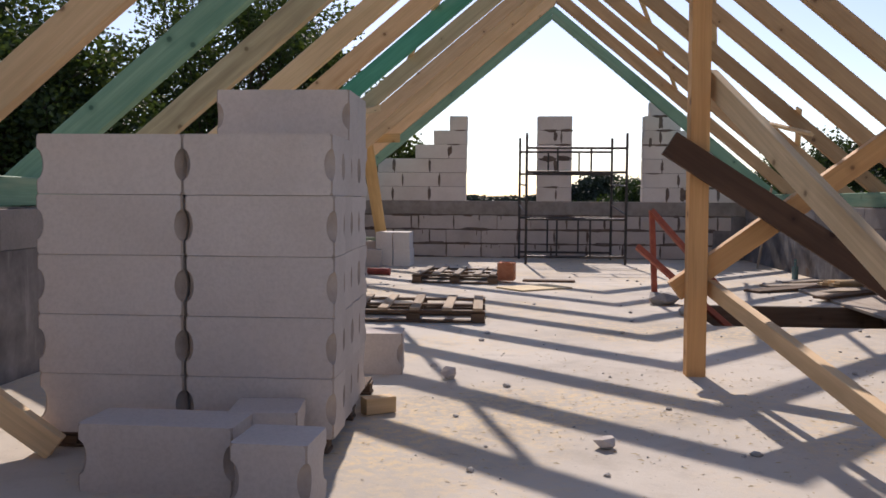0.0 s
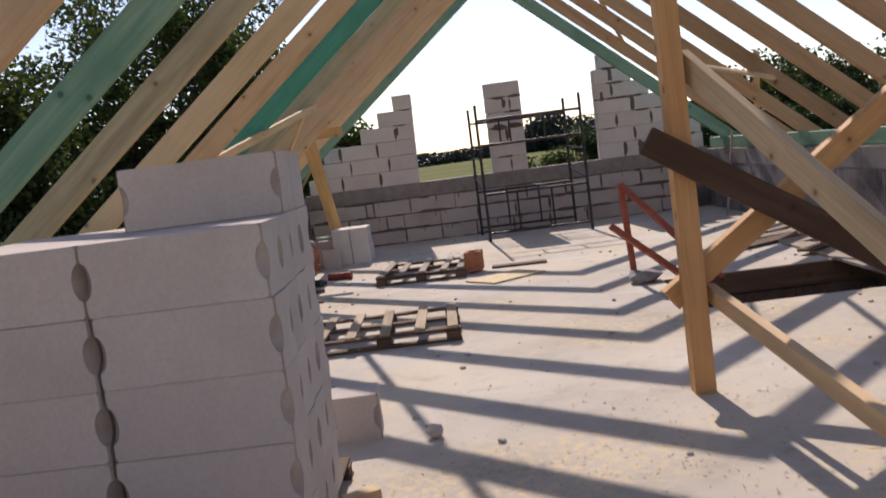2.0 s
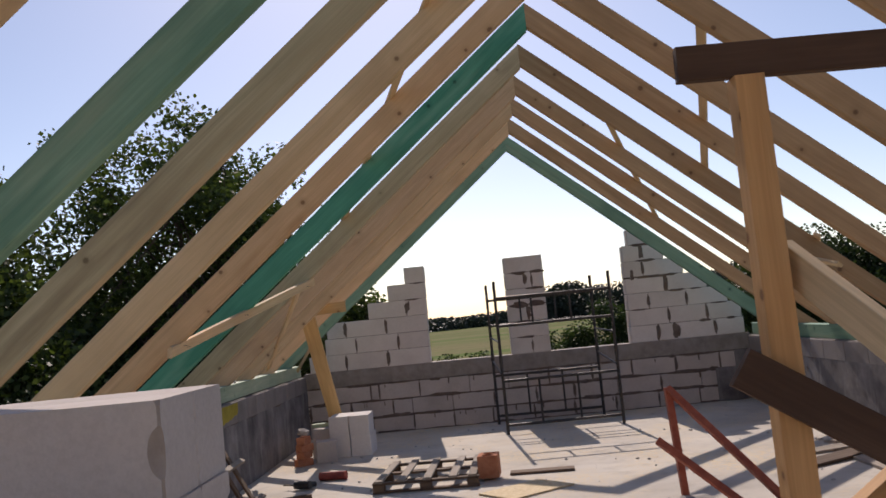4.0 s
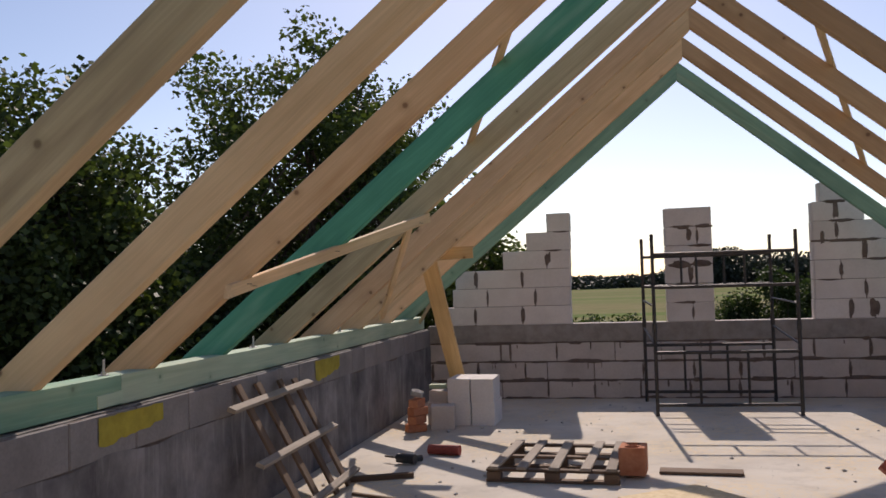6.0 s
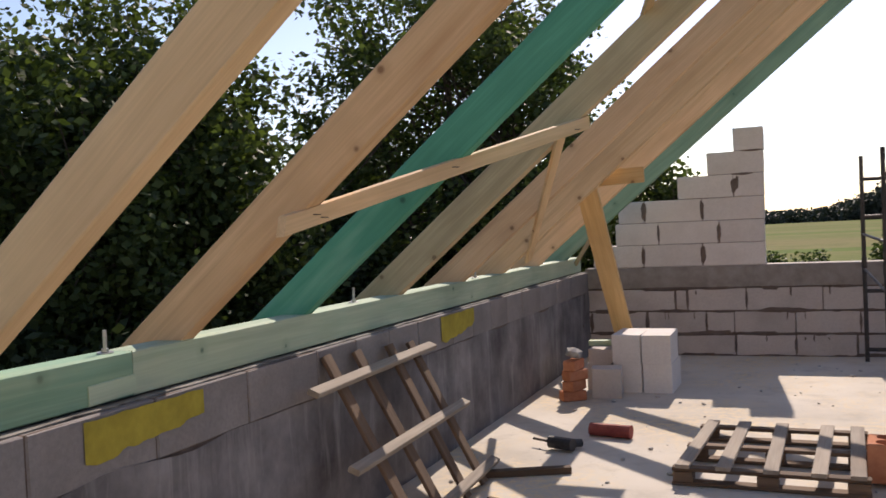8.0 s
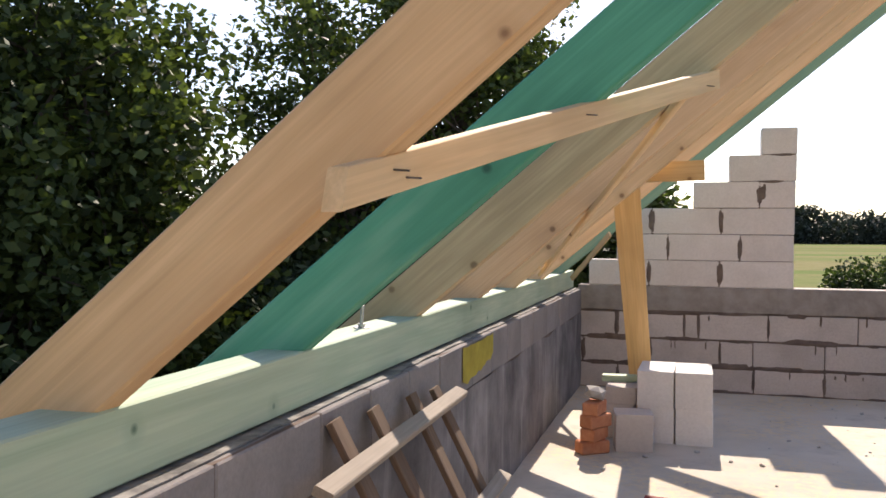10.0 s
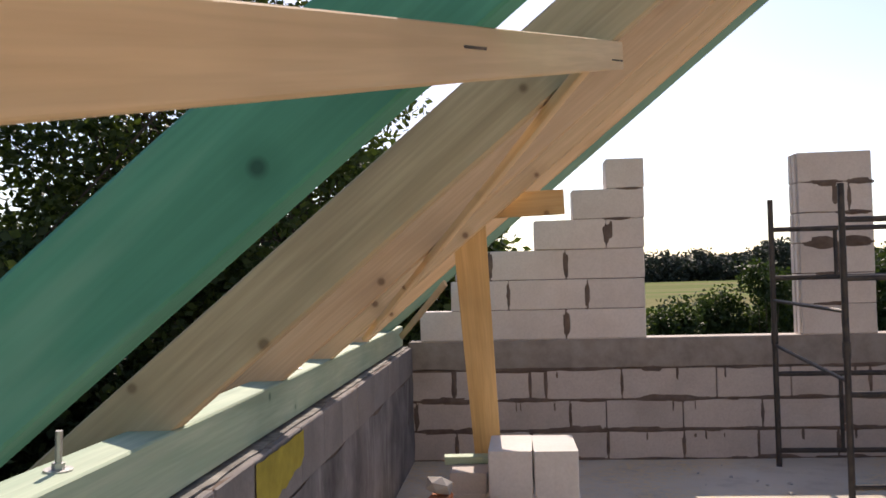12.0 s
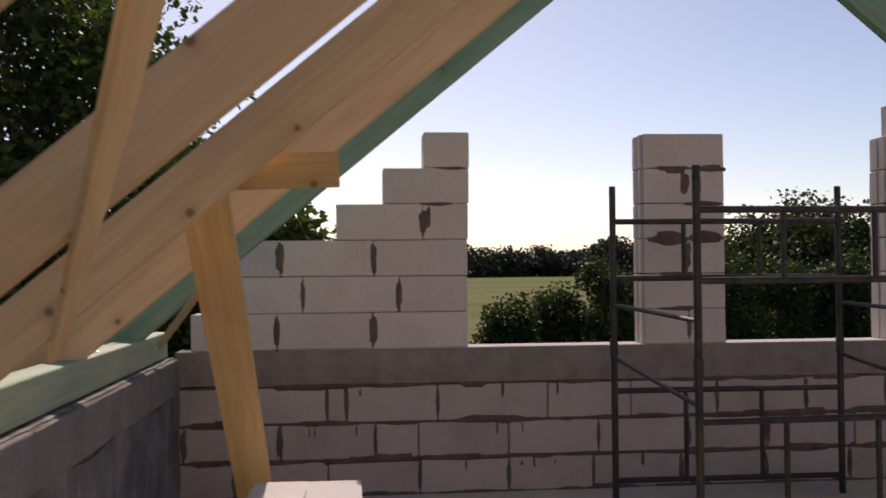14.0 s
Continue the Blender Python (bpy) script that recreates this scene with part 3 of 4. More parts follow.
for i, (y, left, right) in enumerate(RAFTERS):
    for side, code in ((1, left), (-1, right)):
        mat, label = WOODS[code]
        xa, xb = (-0.62, RIDGE - 0.002) if side > 0 else (WIDTH + 0.62, RIDGE + 0.002)
        up = Vector((-sa * side, 0, ca))
        p = Vector((xa, y, FOOT - SLOPE * 0.62)) + up * RH / 2
        q = Vector((xb, y, FOOT + SLOPE * RIDGE)) + up * RH / 2
        d = (q - p).length
        # both ends are plumb cut
        deep = RH if side > 0 or i == 0 else 0.16
        p += up * (RH - deep) / 2
        q += up * (RH - deep) / 2
        bm = timber(d, RW, deep, 0.005, math.tan(PITCH), math.tan(PITCH), seed=i * 2 + (side < 0))
        shift = sa * RH / 2 / ca + (0.014 if deep < RH else 0.0)
        for v in bm.verts:
            if v.co.x > d * 0.9:
                v.co.x += shift
        thing("rafter", label, "rafter", "rafters of the roof", "", bm, mat, along(p, q, up))

# plate bolts with nuts and washers
for i, y in enumerate((-7.46, -5.50, -3.43, -1.44, -9.6)):
    bolt = thing("anchor_bolt", "threaded zinc anchor bolt through the wall plate", "bolt", "anchor bolts", "", rod((0, 0, -0.02), (0, 0, 0.085), 0.0075, 8), M_BOLT, pose(-0.105, y, 1.108, 2, 3))
    bm = bmesh.new()
    bmesh.ops.create_cone(bm, cap_ends=True, segments=6, radius1=0.0135, radius2=0.0135, depth=0.012)
    part("nut", bm, M_BOLT, bolt, "", pose(0, 0, 0.012))
    bm = bmesh.new()
    bmesh.ops.create_cone(bm, cap_ends=True, segments=16, radius1=0.03, radius2=0.03, depth=0.004)
    part("washer", bm, M_BOLT, bolt, "", pose(0, 0, 0.003))

# batten nailed under the rafters, with a barky edge
tie_a, tie_b = Vector((0.497, -7.20, 1.537)), Vector((1.14, -4.93, 2.070))
tie = plank("tie_batten", "rough spruce batten with bark nailed under the rafters", "batten", tie_a, tie_b, 0.045, 0.072, M_SPRUCE, "", (0, 0, 1), 5, 0.5, 0)
for k, f in enumerate((0.06, 0.075, 0.44, 0.93)):
    part("nail", rod((f * 2.4, -0.018, 0.01 - 0.02 * (k % 2)), (f * 2.4 + 0.02, -0.045, 0.004 - 0.02 * (k % 2)), 0.002, 6), M_NAIL, tie)

# diagonal bracing on the outer side of the rafters
def outer(x, y):
    d = x if x < RIDGE else WIDTH - x
    return Vector((x, y, FOOT - 0.01 + SLOPE * d + RH / ca + 0.018))


for p, q, side in ((outer(2.62, -8.29), outer(1.30, -4.36), 1), (outer(4.05, -4.89), outer(5.35, -1.16), -1), (outer(4.30, -7.86), outer(5.08, -4.57), -1), (outer(5.90, -5.11), outer(6.62, -2.77), -1)):
    plank("wind_brace", "narrow spruce batten nailed diagonally over the rafters", "batten", p, q, 0.07, 0.025, M_SPRUCE, "wind braces", (-sa * side, 0, ca), 9)
plank("short_batten", "short pale batten nailed between two rafters", "batten", (5.60, -4.06, under(5.60) - 0.02), (5.95, -5.41, under(5.95) - 0.02), 0.06, 0.03, M_PALE, "", (sa, 0, ca), 3)

# the prop at the gable corner: stub, leg and two hanging laths
plank("board_end", "short orange-yellow board end nailed to a rafter", "board", (0.62, -2.80, 1.845), (1.128, -2.80, 1.860), 0.03, 0.125, M_YELLOW, "", (0, 0, 1), 1)
plank("prop", "yellow spruce prop leaning from rafter to floor", "prop", (0.68, -1.03, 0.02), (0.64, -2.76, 1.845), 0.175, 0.05, M_YELLOW, "", (0, -1, 0.5), 2)

plank("hanging_lath", "thin spruce lath nailed between rafter and plate", "lath", (0.0, -0.46, 1.05), (0.40, -1.14, under(0.40) - 0.02), 0.045, 0.02, M_PALE, "", (0, -1, 0.3), 3)
plank("cross_batten", "pale spruce batten nailed slantwise under the rafters", "batten", (0.075, -2.55, under(0.075) - 0.014), (1.06, -5.18, under(1.06) - 0.014), 0.07, 0.024, M_SPRUCE, "", (-sa, 0, ca), 4)

# ---------------------------------------------------------------- posts and braces by the stair opening
plank("post", "square orange spruce post standing on the slab", "post", (3.757, -10.27, 0.0), (3.750, -10.25, 2.348), 0.108, 0.108, M_POST, "", (0, -1, 0), 11)
plank("collar_board", "dark brown board resting on the post", "board", (3.505, -10.25, 2.418), (5.20, -10.25, 2.385), 0.05, 0.13, M_DARKW, "", (0, 0, 1), 12)
plank("dark_plank", "dark brown plank nailed across the post", "plank", (3.575, -10.352, 1.318), (5.46, -10.352, 0.10), 0.045, 0.145, M_DARKW, "", (0, 0, 1), 13)
plank("brace", "orange spruce brace nailed behind the post and rising to a rafter", "brace", (3.655, -10.163, 0.475), (5.66, -10.163, 1.955), 0.09, 0.12, M_POST, "diagonal braces", (0, 0, 1), 14)
plank("brace", "pale spruce brace leaning from the post to the floor", "brace", (3.835, -10.16, 1.69), (4.48, -12.86, 0.05), 0.05, 0.13, M_PALE, "diagonal braces", (0, 0, 1), 15)
plank("brace", "pale spruce brace running from the post to the slab", "brace", (3.855, -10.20, 0.50), (4.13, -13.62, 0.045), 0.05, 0.09, M_SPRUCE, "diagonal braces", (0, 0, 1), 16)
plank("brace", "pale spruce brace leaning by the knee wall", "brace", (0.963, -12.167, 0.032), (0.146, -12.321, 0.688), 0.06, 0.10, M_SPRUCE, "diagonal braces", (0, 0, 1), 17)

rail = thing("steel_trestle", "red-painted steel frame standing by the stair opening", "trestle")
for p, q in (((4.113, -6.605, 0.061), (4.080, -6.535, 0.905)), ((4.080, -6.545, 0.894), (4.754, -7.189, 0.029)), ((3.901, -6.863, 0.562), (4.800, -7.297, -0.248))):
    d = (Vector(q) - Vector(p)).length
    part("bar", timber(d, 0.05, 0.07, 0.004), M_RED, rail, "", along(p, q, (0, -1, 0.3)))
bm = bmesh.new()
blob(bm, (4.178, -6.703, 0.050), 0.17, random.Random(2), 0.45, 0.2)
thing("concrete_lump", "broken lump of grey concrete at the trestle's foot", "rubble", "", "", bm, M_RUBBLE)
bm = bmesh.new()
blob(bm, (4.275, -7.506, 0.040), 0.13, random.Random(3), 0.45, 0.2)
thing("concrete_lump", "broken lump of grey concrete by the opening's edge", "rubble", "", "", bm, M_RUBBLE)

# blocks lining the stair opening; dark mortar colour stands in for the shaft's shade
shaft = bmesh.new()
for x0, x1, y0, y1 in ((OX0 - 0.2, OX1 + 0.2, OY1 + 0.02, OY1 + 0.2), (OX1 + 0.02, OX1 + 0.2, OY0, OY1), (OX0 - 0.2, OX0 - 0.02, OY0, OY1)):
    add_box(shaft, x0, x1, y0, y1, GROUND + 0.1, -0.205)
stairwell = thing("wall_stairwell", "block walls below the stair opening, coloured dark for shade", "wall", "", "structure", shaft, M_MORTAR)
for k in range(5):
    x = OX0 + (0.3 if k % 2 else 0.0)
    while x < OX1 - 0.1:
        lay(stairwell, x, OY1 + 0.006, -0.45 - k * 0.245, min(0.59, OX1 - x), 0.235, 0.1, M_MORTAR)
        x += 0.6
# dark strips added over the pale slab edge to stand for its shade
bm = box(OX0 + 0.004, OX1 - 0.004, OY1 - 0.022, OY1 - 0.002, -0.2, -0.006, 0.003)
part("edge_board", bm, M_OLD, stairwell, "dark strip added along the slab edge in place of shade")
bm = box(OX1 - 0.022, OX1 - 0.002, OY0 + 0.004, OY1 - 0.024, -0.2, -0.006, 0.003)
part("edge_board", bm, M_OLD, stairwell, "dark strip added along the slab edge in place of shade")
# boards laid by and over the end of the opening
plank("shuttering_sheet", "weathered grey shuttering sheet over the opening's end", "board", (6.259, -5.057, 0.016), (6.230, -7.800, 0.016), 0.74, 0.028, M_GREYW, "", (0, 0, 1), 30)
for i, (p, q, w) in enumerate((((5.337, -5.457, 0.014), (6.560, -4.792, 0.045), 0.24), ((5.663, -4.803, 0.014), (6.560, -4.466, 0.014), 0.20), ((5.780, -6.331, 0.046), (6.560, -5.640, 0.046), 0.16), ((6.047, -4.359, 0.014), (6.560, -3.966, 0.014), 0.14))):
    plank("shuttering_board", "weathered grey shuttering board lying by the stair opening", "board", p, q, w, 0.026, M_OLD if i % 2 == 0 else M_GREYW, "shuttering boards", (0, 0, 1), 31 + i)
for i in range(4):
    plank("offcut", "short pale timber offcut on the boards", "offcut", (6.05 + 0.04 * i, -5.5 - 0.06 * i, 0.11 + 0.03 * (i % 2)), (6.55, -5.3 - 0.07 * i, 0.10 + 0.03 * (i % 2)), 0.07, 0.035, M_PALE, "timber offcuts", (0, 0, 1), 40 + i)
plank("pole", "thin steel pole leaning on the knee wall", "pole", (6.37, -1.86, 0.0), (6.62, -1.60, 1.20), 0.03, 0.03, M_GREYW, "", (0, -1, 0), 8)


# ---------------------------------------------------------------- scaffold
def scaffold():
    s = thing("scaffold", "dark steel tube scaffold frame standing before the gable", "scaffold")
    lf, rf, lb, rb = Vector((2.943, -1.51, 0)), Vector((4.477, -1.47, 0)), Vector((2.85, -0.30, 0)), Vector((4.375, -0.33, 0))

    def tube(p, q, r=0.019, name="tube"):
        part(name, rod(p, q, r, 10), M_STEEL, s)

    for a, b in ((lf, rf), (lb, rb)):
        for post in (a, b):
            tube(post, post + Vector((0, 0, 2.03)), 0.021, "upright")
        for z in (1.80, 1.43, 0.70, 0.12):
            tube(a + Vector((0, 0, z)), b + Vector((0, 0, z)))
        for f in (0.31, 0.645):
            m = a.lerp(b, f)
            tube(m + Vector((0, 0, 1.43)), m + Vector((0, 0, 1.80)), 0.015)
            tube(m + Vector((0, 0, 0.12)), m + Vector((0, 0, 0.70)), 0.015)
        for post in (a, b):
            part("coupling", rod(post + Vector((0, 0, 0.93)), post + Vector((0, 0, 1.03)), 0.026, 10), M_STEEL, s)
    for a, b in ((lf, lb), (rf, rb)):
        for z0, z1 in ((0.78, 0.92), (1.22, 1.26)):
            tube(a + Vector((0, 0, z0)), b + Vector((0, 0, z1)), 0.013)


scaffold()


# ---------------------------------------------------------------- notched blocks
def notched(length=0.584, height=0.2325, depth=0.236, mat=M_WHITE, cut=0.032, inset=0.052, back=True):
    """A large block whose upright edges carry rounded grips half way up."""
    bm = bmesh.new()
    levels = [0.0, 0.012, 0.055]
    for i in range(12):
        levels.append(0.055 + (height - 0.11) * (i + 1) / 12)
    levels += [height - 0.012, height]
    levels = sorted(set(levels))
    rows = []
    for z in levels:
        u = (z - height / 2) / (height / 2 - 0.055)
        c = cut * math.sqrt(max(0.0, 1 - u * u)) if abs(u) < 1 else 0.0
        e = max(c * inset / cut if cut else 0, 0.006)
        c = max(c, 0.006)
        if z in (0.0, height):
            c = e = 0.012
        cb, eb = (c, e) if back else (0.006, 0.006)
        ring = [(c, 0), (length - c, 0), (length, e), (length, depth - eb), (length - cb, depth), (cb, depth), (0, depth - eb), (0, e)]
        rows.append([bm.verts.new((x, y, z)) for x, y in ring])
    for a, b in zip(rows, rows[1:]):
        for k in range(8):
            bm.faces.new((a[k], a[(k + 1) % 8], b[(k + 1) % 8], b[k]))
    bm.faces.new(rows[0][::-1])
    bm.faces.new(rows[-1])
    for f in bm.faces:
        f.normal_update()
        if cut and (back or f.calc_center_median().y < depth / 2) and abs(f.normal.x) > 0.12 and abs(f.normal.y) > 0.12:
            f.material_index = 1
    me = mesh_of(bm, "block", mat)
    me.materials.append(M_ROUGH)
    return me


def pallet(label, m, width, depth, slats, mat, top, group="pallets"):
    p = thing("pallet", label, "pallet", group, "", None, None, m)
    for i, y in enumerate((0.05, depth / 2, depth - 0.05)):
        part("bottom_board", timber(width, 0.09, 0.02, seed=i), mat, p, "", pose(0, y, 0.012))
        for x in (0.06, width / 2, width - 0.06):
            part("spacer", box(x - 0.055, x + 0.055, y - 0.045, y + 0.045, 0.0225, 0.0785, 0.003), mat, p)
        part("stringer", timber(width, 0.075, 0.022, seed=i + 5), mat, p, "", pose(0, y, 0.0900))
    for i, x in enumerate(slats):
        part("slat", timber(depth + 0.02, 0.08, 0.022, seed=i + 9), top, p, "", pose(x, -0.01, 0.1128, 0, 0, 90 + (i % 3 - 1) * 0.8))
    return p


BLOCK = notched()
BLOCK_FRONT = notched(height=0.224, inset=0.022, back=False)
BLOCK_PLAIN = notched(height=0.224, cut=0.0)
PX0, PY0, PZ0 = 0.853, -12.08, 0.070
pallet("weathered wooden pallet carrying the stack of blocks", pose(0.87, -12.05, 0), 1.13, 1.16, (0.08, 0.3, 0.58, 0.86, 1.08), M_OLD, M_OLD).scale = (1, 1, 0.60)
rng = random.Random(8)


def loose(mesh, m, label, group="stacked blocks"):
    ob = new("building_block", mesh)
    ob.matrix_basis = m
    return tagged(ob, label, "block", group)


for k in range(5):
    for r in range(4):
        for c in range(2):
            jx, jy = rng.uniform(-0.004, 0.004), rng.uniform(-0.004, 0.004)
            loose(BLOCK, pose(PX0 + c * 0.590 + jx - r * 0.010, PY0 + r * 0.24 + jy, PZ0 + k * 0.2345, 0, 0, rng.uniform(-0.4, 0.4)), "large pale block with rounded grip notches in a stack")
for r in (2, 3):
    loose(BLOCK_FRONT if r == 2 else BLOCK_PLAIN, pose(1.412 + rng.uniform(-0.01, 0.01), PY0 + r * 0.24, PZ0 + 5 * 0.2345, 0, 0, 0.6), "large pale block lying on top of the stack")
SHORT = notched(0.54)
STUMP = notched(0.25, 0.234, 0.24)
loose(SHORT, pose(1.245, -12.56, 0.0, 0, 0, -1.5), "cut pale block lying before the stack", "loose blocks")
loose(STUMP, pose(1.70, -12.37, 0.0, 0, 0, 6), "cut pale block lying before the stack", "loose blocks")
loose(STUMP, pose(1.83, -12.75, 0.0, 0, 0, -3), "cut pale block lying before the stack", "loose blocks")
loose(STUMP, pose(1.845, -10.452, 0.0, 0, 0, 4), "cut pale block lying behind the stack", "loose blocks")
plank("wood_offcut", "short yellow timber offcut beside the pallet", "offcut", (2.03, -11.39, 0.04), (2.155, -11.31, 0.04), 0.075, 0.075, M_SPRUCE, "", (0, 0, 1), 3)

# blocks by the gable corner
# sunlight on these blocks is put into their lighter colour
CUBE = notched(0.25, 0.25, 0.52, M_SUNLIT, cut=0.0)
for x, y, z in ((0.70, -2.20, 0), (0.96, -2.21, 0), (0.695, -2.20, 0.251), (0.955, -2.215, 0.251)):
    loose(CUBE, pose(x, y, z, 0, 0, rng.uniform(-1.5, 1.5)), "pale block stacked by the gable wall", "blocks by the gable")
loose(notched(0.25, 0.25, 0.24, cut=0.0), pose(0.578, -2.53, 0, 0, 0, 9), "pale worn block lying by the stack", "blocks by the gable")
loose(notched(0.22, 0.24, 0.45, cut=0.0), pose(0.455, -2.13, 0, 0, 0, 2), "pale block beside the knee wall", "blocks by the gable")
loose(notched(0.22, 0.12, 0.4, cut=0.0), pose(0.465, -2.10, 0.241, 0, 0, -3), "half-height pale block on another", "blocks by the gable")
plank("green_offcut", "short green treated board on the blocks", "offcut", (0.42, -1.83, 0.385), (0.80, -1.81, 0.385), 0.10, 0.045, M_PLATE, "", (0, 0, 1), 2)


def clay_brick(m, label):
    bm = box(-0.105, 0.105, -0.055, 0.055, 0, 0.085, 0.008)
    return thing("clay_brick", label, "brick", "clay bricks", "", bm, M_CLAY, m)


clay_brick(pose(0.432, -2.605, 0, 0, 0, 35), "orange-red clay brick on the floor")
clay_brick(pose(0.442, -2.585, 0.086, 0, 0, 70), "orange-red clay brick in a small stack")
clay_brick(pose(0.452, -2.585, 0.172, 0, 0, 55), "orange-red clay brick in a small stack")
clay_brick(pose(0.442, -2.575, 0.258, 0, 0, 80), "orange-red clay brick in a small stack")
bm = bmesh.new()
blob(bm, (0.442, -2.565, 0.395), 0.075, random.Random(5), 0.75, 0.2)
thing("rubble_lump", "pale lump of rubble on the clay bricks", "rubble", "", "", bm, M_RUBBLE)

# ---------------------------------------------------------------- pallets on the slab
pallet("brown wooden pallet with missing boards on the slab", pose(1.335, -8.32, 0, 0, 0, 1.5), 1.17, 1.0, (0.10, 0.34, 0.60, 0.86, 1.11), M_OLD, M_TAN)
# sun on the slats and shade below them are put into two wood colours
pallet("grey weathered pallet on the slab by the hollow block", pose(1.535, -4.90, 0, 0, 0, -3), 1.02, 1.16, (0.06, 0.28, 0.53, 0.77, 0.96), M_OLD, M_GREYW)
plank("board", "dark board lying on the slab before the pallet", "board", (2.862, -4.463, 0.014), (3.493, -4.512, 0.014), 0.16, 0.024, M_OLD, "", (0, 0, 1), 4)


def hollow_block():
    bm = bmesh.new()
    w, d, h, r = 0.20, 0.25, 0.215, 0.058
    seg = 20
    # outer shell, then two round flues set into the top
    shell = box(-w / 2, w / 2, -d / 2, d / 2, 0, h, 0.006)
    top = max(shell.faces, key=lambda f: f.calc_center_median().z)
    holes = []
    shell.faces.remove(top)
    outer_edges = [e for e in shell.edges if e.is_boundary]
    rims = []
    for cy in (-0.061, 0.061):
        rim = [shell.verts.new((r * math.cos(2 * math.pi * i / seg), cy + r * math.sin(2 * math.pi * i / seg), h)) for i in range(seg)]
        low = [shell.verts.new((v.co.x * 0.97, v.co.y, 0.03)) for v in rim]
        edges = [shell.edges.new((rim[i], rim[(i + 1) % seg])) for i in range(seg)]
        for i in range(seg):
            shell.faces.new((rim[i], low[i], low[(i + 1) % seg], rim[(i + 1) % seg]))
        shell.faces.new(low)
        rims += edges
    bmesh.ops.triangle_fill(shell, use_beauty=True, edges=outer_edges + rims)
    bmesh.ops.recalc_face_normals(shell, faces=shell.faces[:])
    bm.free()
    return thing("hollow_clay_block", "orange hollow clay block with two round holes", "brick", "", "", shell, M_CLAY, pose(2.66, -4.62, 0.027, 0, 0, -6))


hollow_block()
bm = box(-0.36, 0.36, -0.24, 0.24, 0, 0.014, 0.002)
thing("chipboard_sheet", "pale yellow chipboard sheet lying on the slab", "board", "", "", bm, M_OSB, pose(2.974, -5.337, 0.003, 0, 0, 38))

# broken pallet leaning on the knee wall
lean = thing("leaning_pallet", "broken brown pallet frame leaning on the knee wall", "pallet", "", "", None, None, pose(0, -0.26, 0))


def lean_at(y, z, off=0.0):
    return Vector((0.50 - 0.455 * z / 0.90 + off, y, z))


for i, (ya, yb) in enumerate(((-5.86, -5.80), (-5.55, -5.48), (-5.17, -5.14), (-4.90, -4.86))):
    a, b = lean_at(yb, 0.01), lean_at(ya, 0.90 - 0.02 * i)
    part("slat", timber((b - a).length, 0.085, 0.022, seed=60 + i), M_OLD, lean, "", along(a, b, (1, 0, 0.4)))
for i, (z, ya, yb) in enumerate(((0.77, -6.16, -4.68), (0.415, -6.14, -4.62), (0.07, -5.91, -4.62))):
    a, b = lean_at(ya, z, 0.03), lean_at(yb, z + 0.02, 0.03)
    part("cross_batten", timber((b - a).length, 0.06, 0.03, seed=70 + i), M_GREYW, lean, "", along(a, b, (0.4, 0, 1)))
plank("lath", "grey lath lying on the slab", "lath", (0.43, -4.98, 0.02), (0.924, -4.765, 0.02), 0.06, 0.04, M_OLD, "loose laths", (0, 0, 1), 5)
plank("lath", "grey lath lying on the slab", "lath", (0.615, -5.40, 0.012), (1.04, -5.57, 0.012), 0.03, 0.02, M_OLD, "loose laths", (0, 0, 1), 6)

# tools and litter on the slab
tool = thing("power_tool", "black hand tool lying on the slab", "tool", "", "", None, None, pose(0.745, -4.27, 0.0, 0, 0, -20))
bm = rod((-0.09, 0, 0.05), (0.09, 0, 0.05), 0.042, 12)
part("body", bm, M_BLACK, tool)
part("handle", rod((0.0, 0.0, 0.045), (0.07, 0.13, 0.035), 0.028, 10), M_BLACK, tool)
part("bit", rod((-0.24, 0.02, 0.05), (-0.09, 0, 0.05), 0.009, 8), M_NAIL, tool)
bm = rod((0, 0, 0.045), (0.30, -0.02, 0.045), 0.045, 14)
for v in bm.verts:
    v.co.z = 0.002 + v.co.z * (1 + 0.1 * math.sin(v.co.x * 30))
thing("red_sack_roll", "crumpled red plastic roll lying on the slab", "roll", "", "", bm, M_RAG, pose(0.842, -3.81, 0, 0, 0, -8))
bottle = thing("bottle", "dull blue-green bottle standing by the knee wall", "bottle", "", "", rod((0, 0, 0), (0, 0, 0.17), 0.04, 14), M_BOTTLE, pose(6.36, -3.66, 0.0))
part("neck", rod((0, 0, 0.168), (0, 0, 0.26), 0.016, 12), M_BOTTLE, bottle)

bm = bmesh.new()
blob(bm, (3.090, -11.847, 0.025), 0.052, random.Random(9), 0.6, 0.25)
thing("stone_chip", "pale broken chip of block on the slab", "rubble", "", "", bm, M_WHITE)
bm = bmesh.new()
blob(bm, (2.369, -10.514, 0.030), 0.05, random.Random(10), 0.7, 0.25)
thing("stone_chip", "pale broken chip of block beside the stack", "rubble", "", "", bm, M_WHITE)

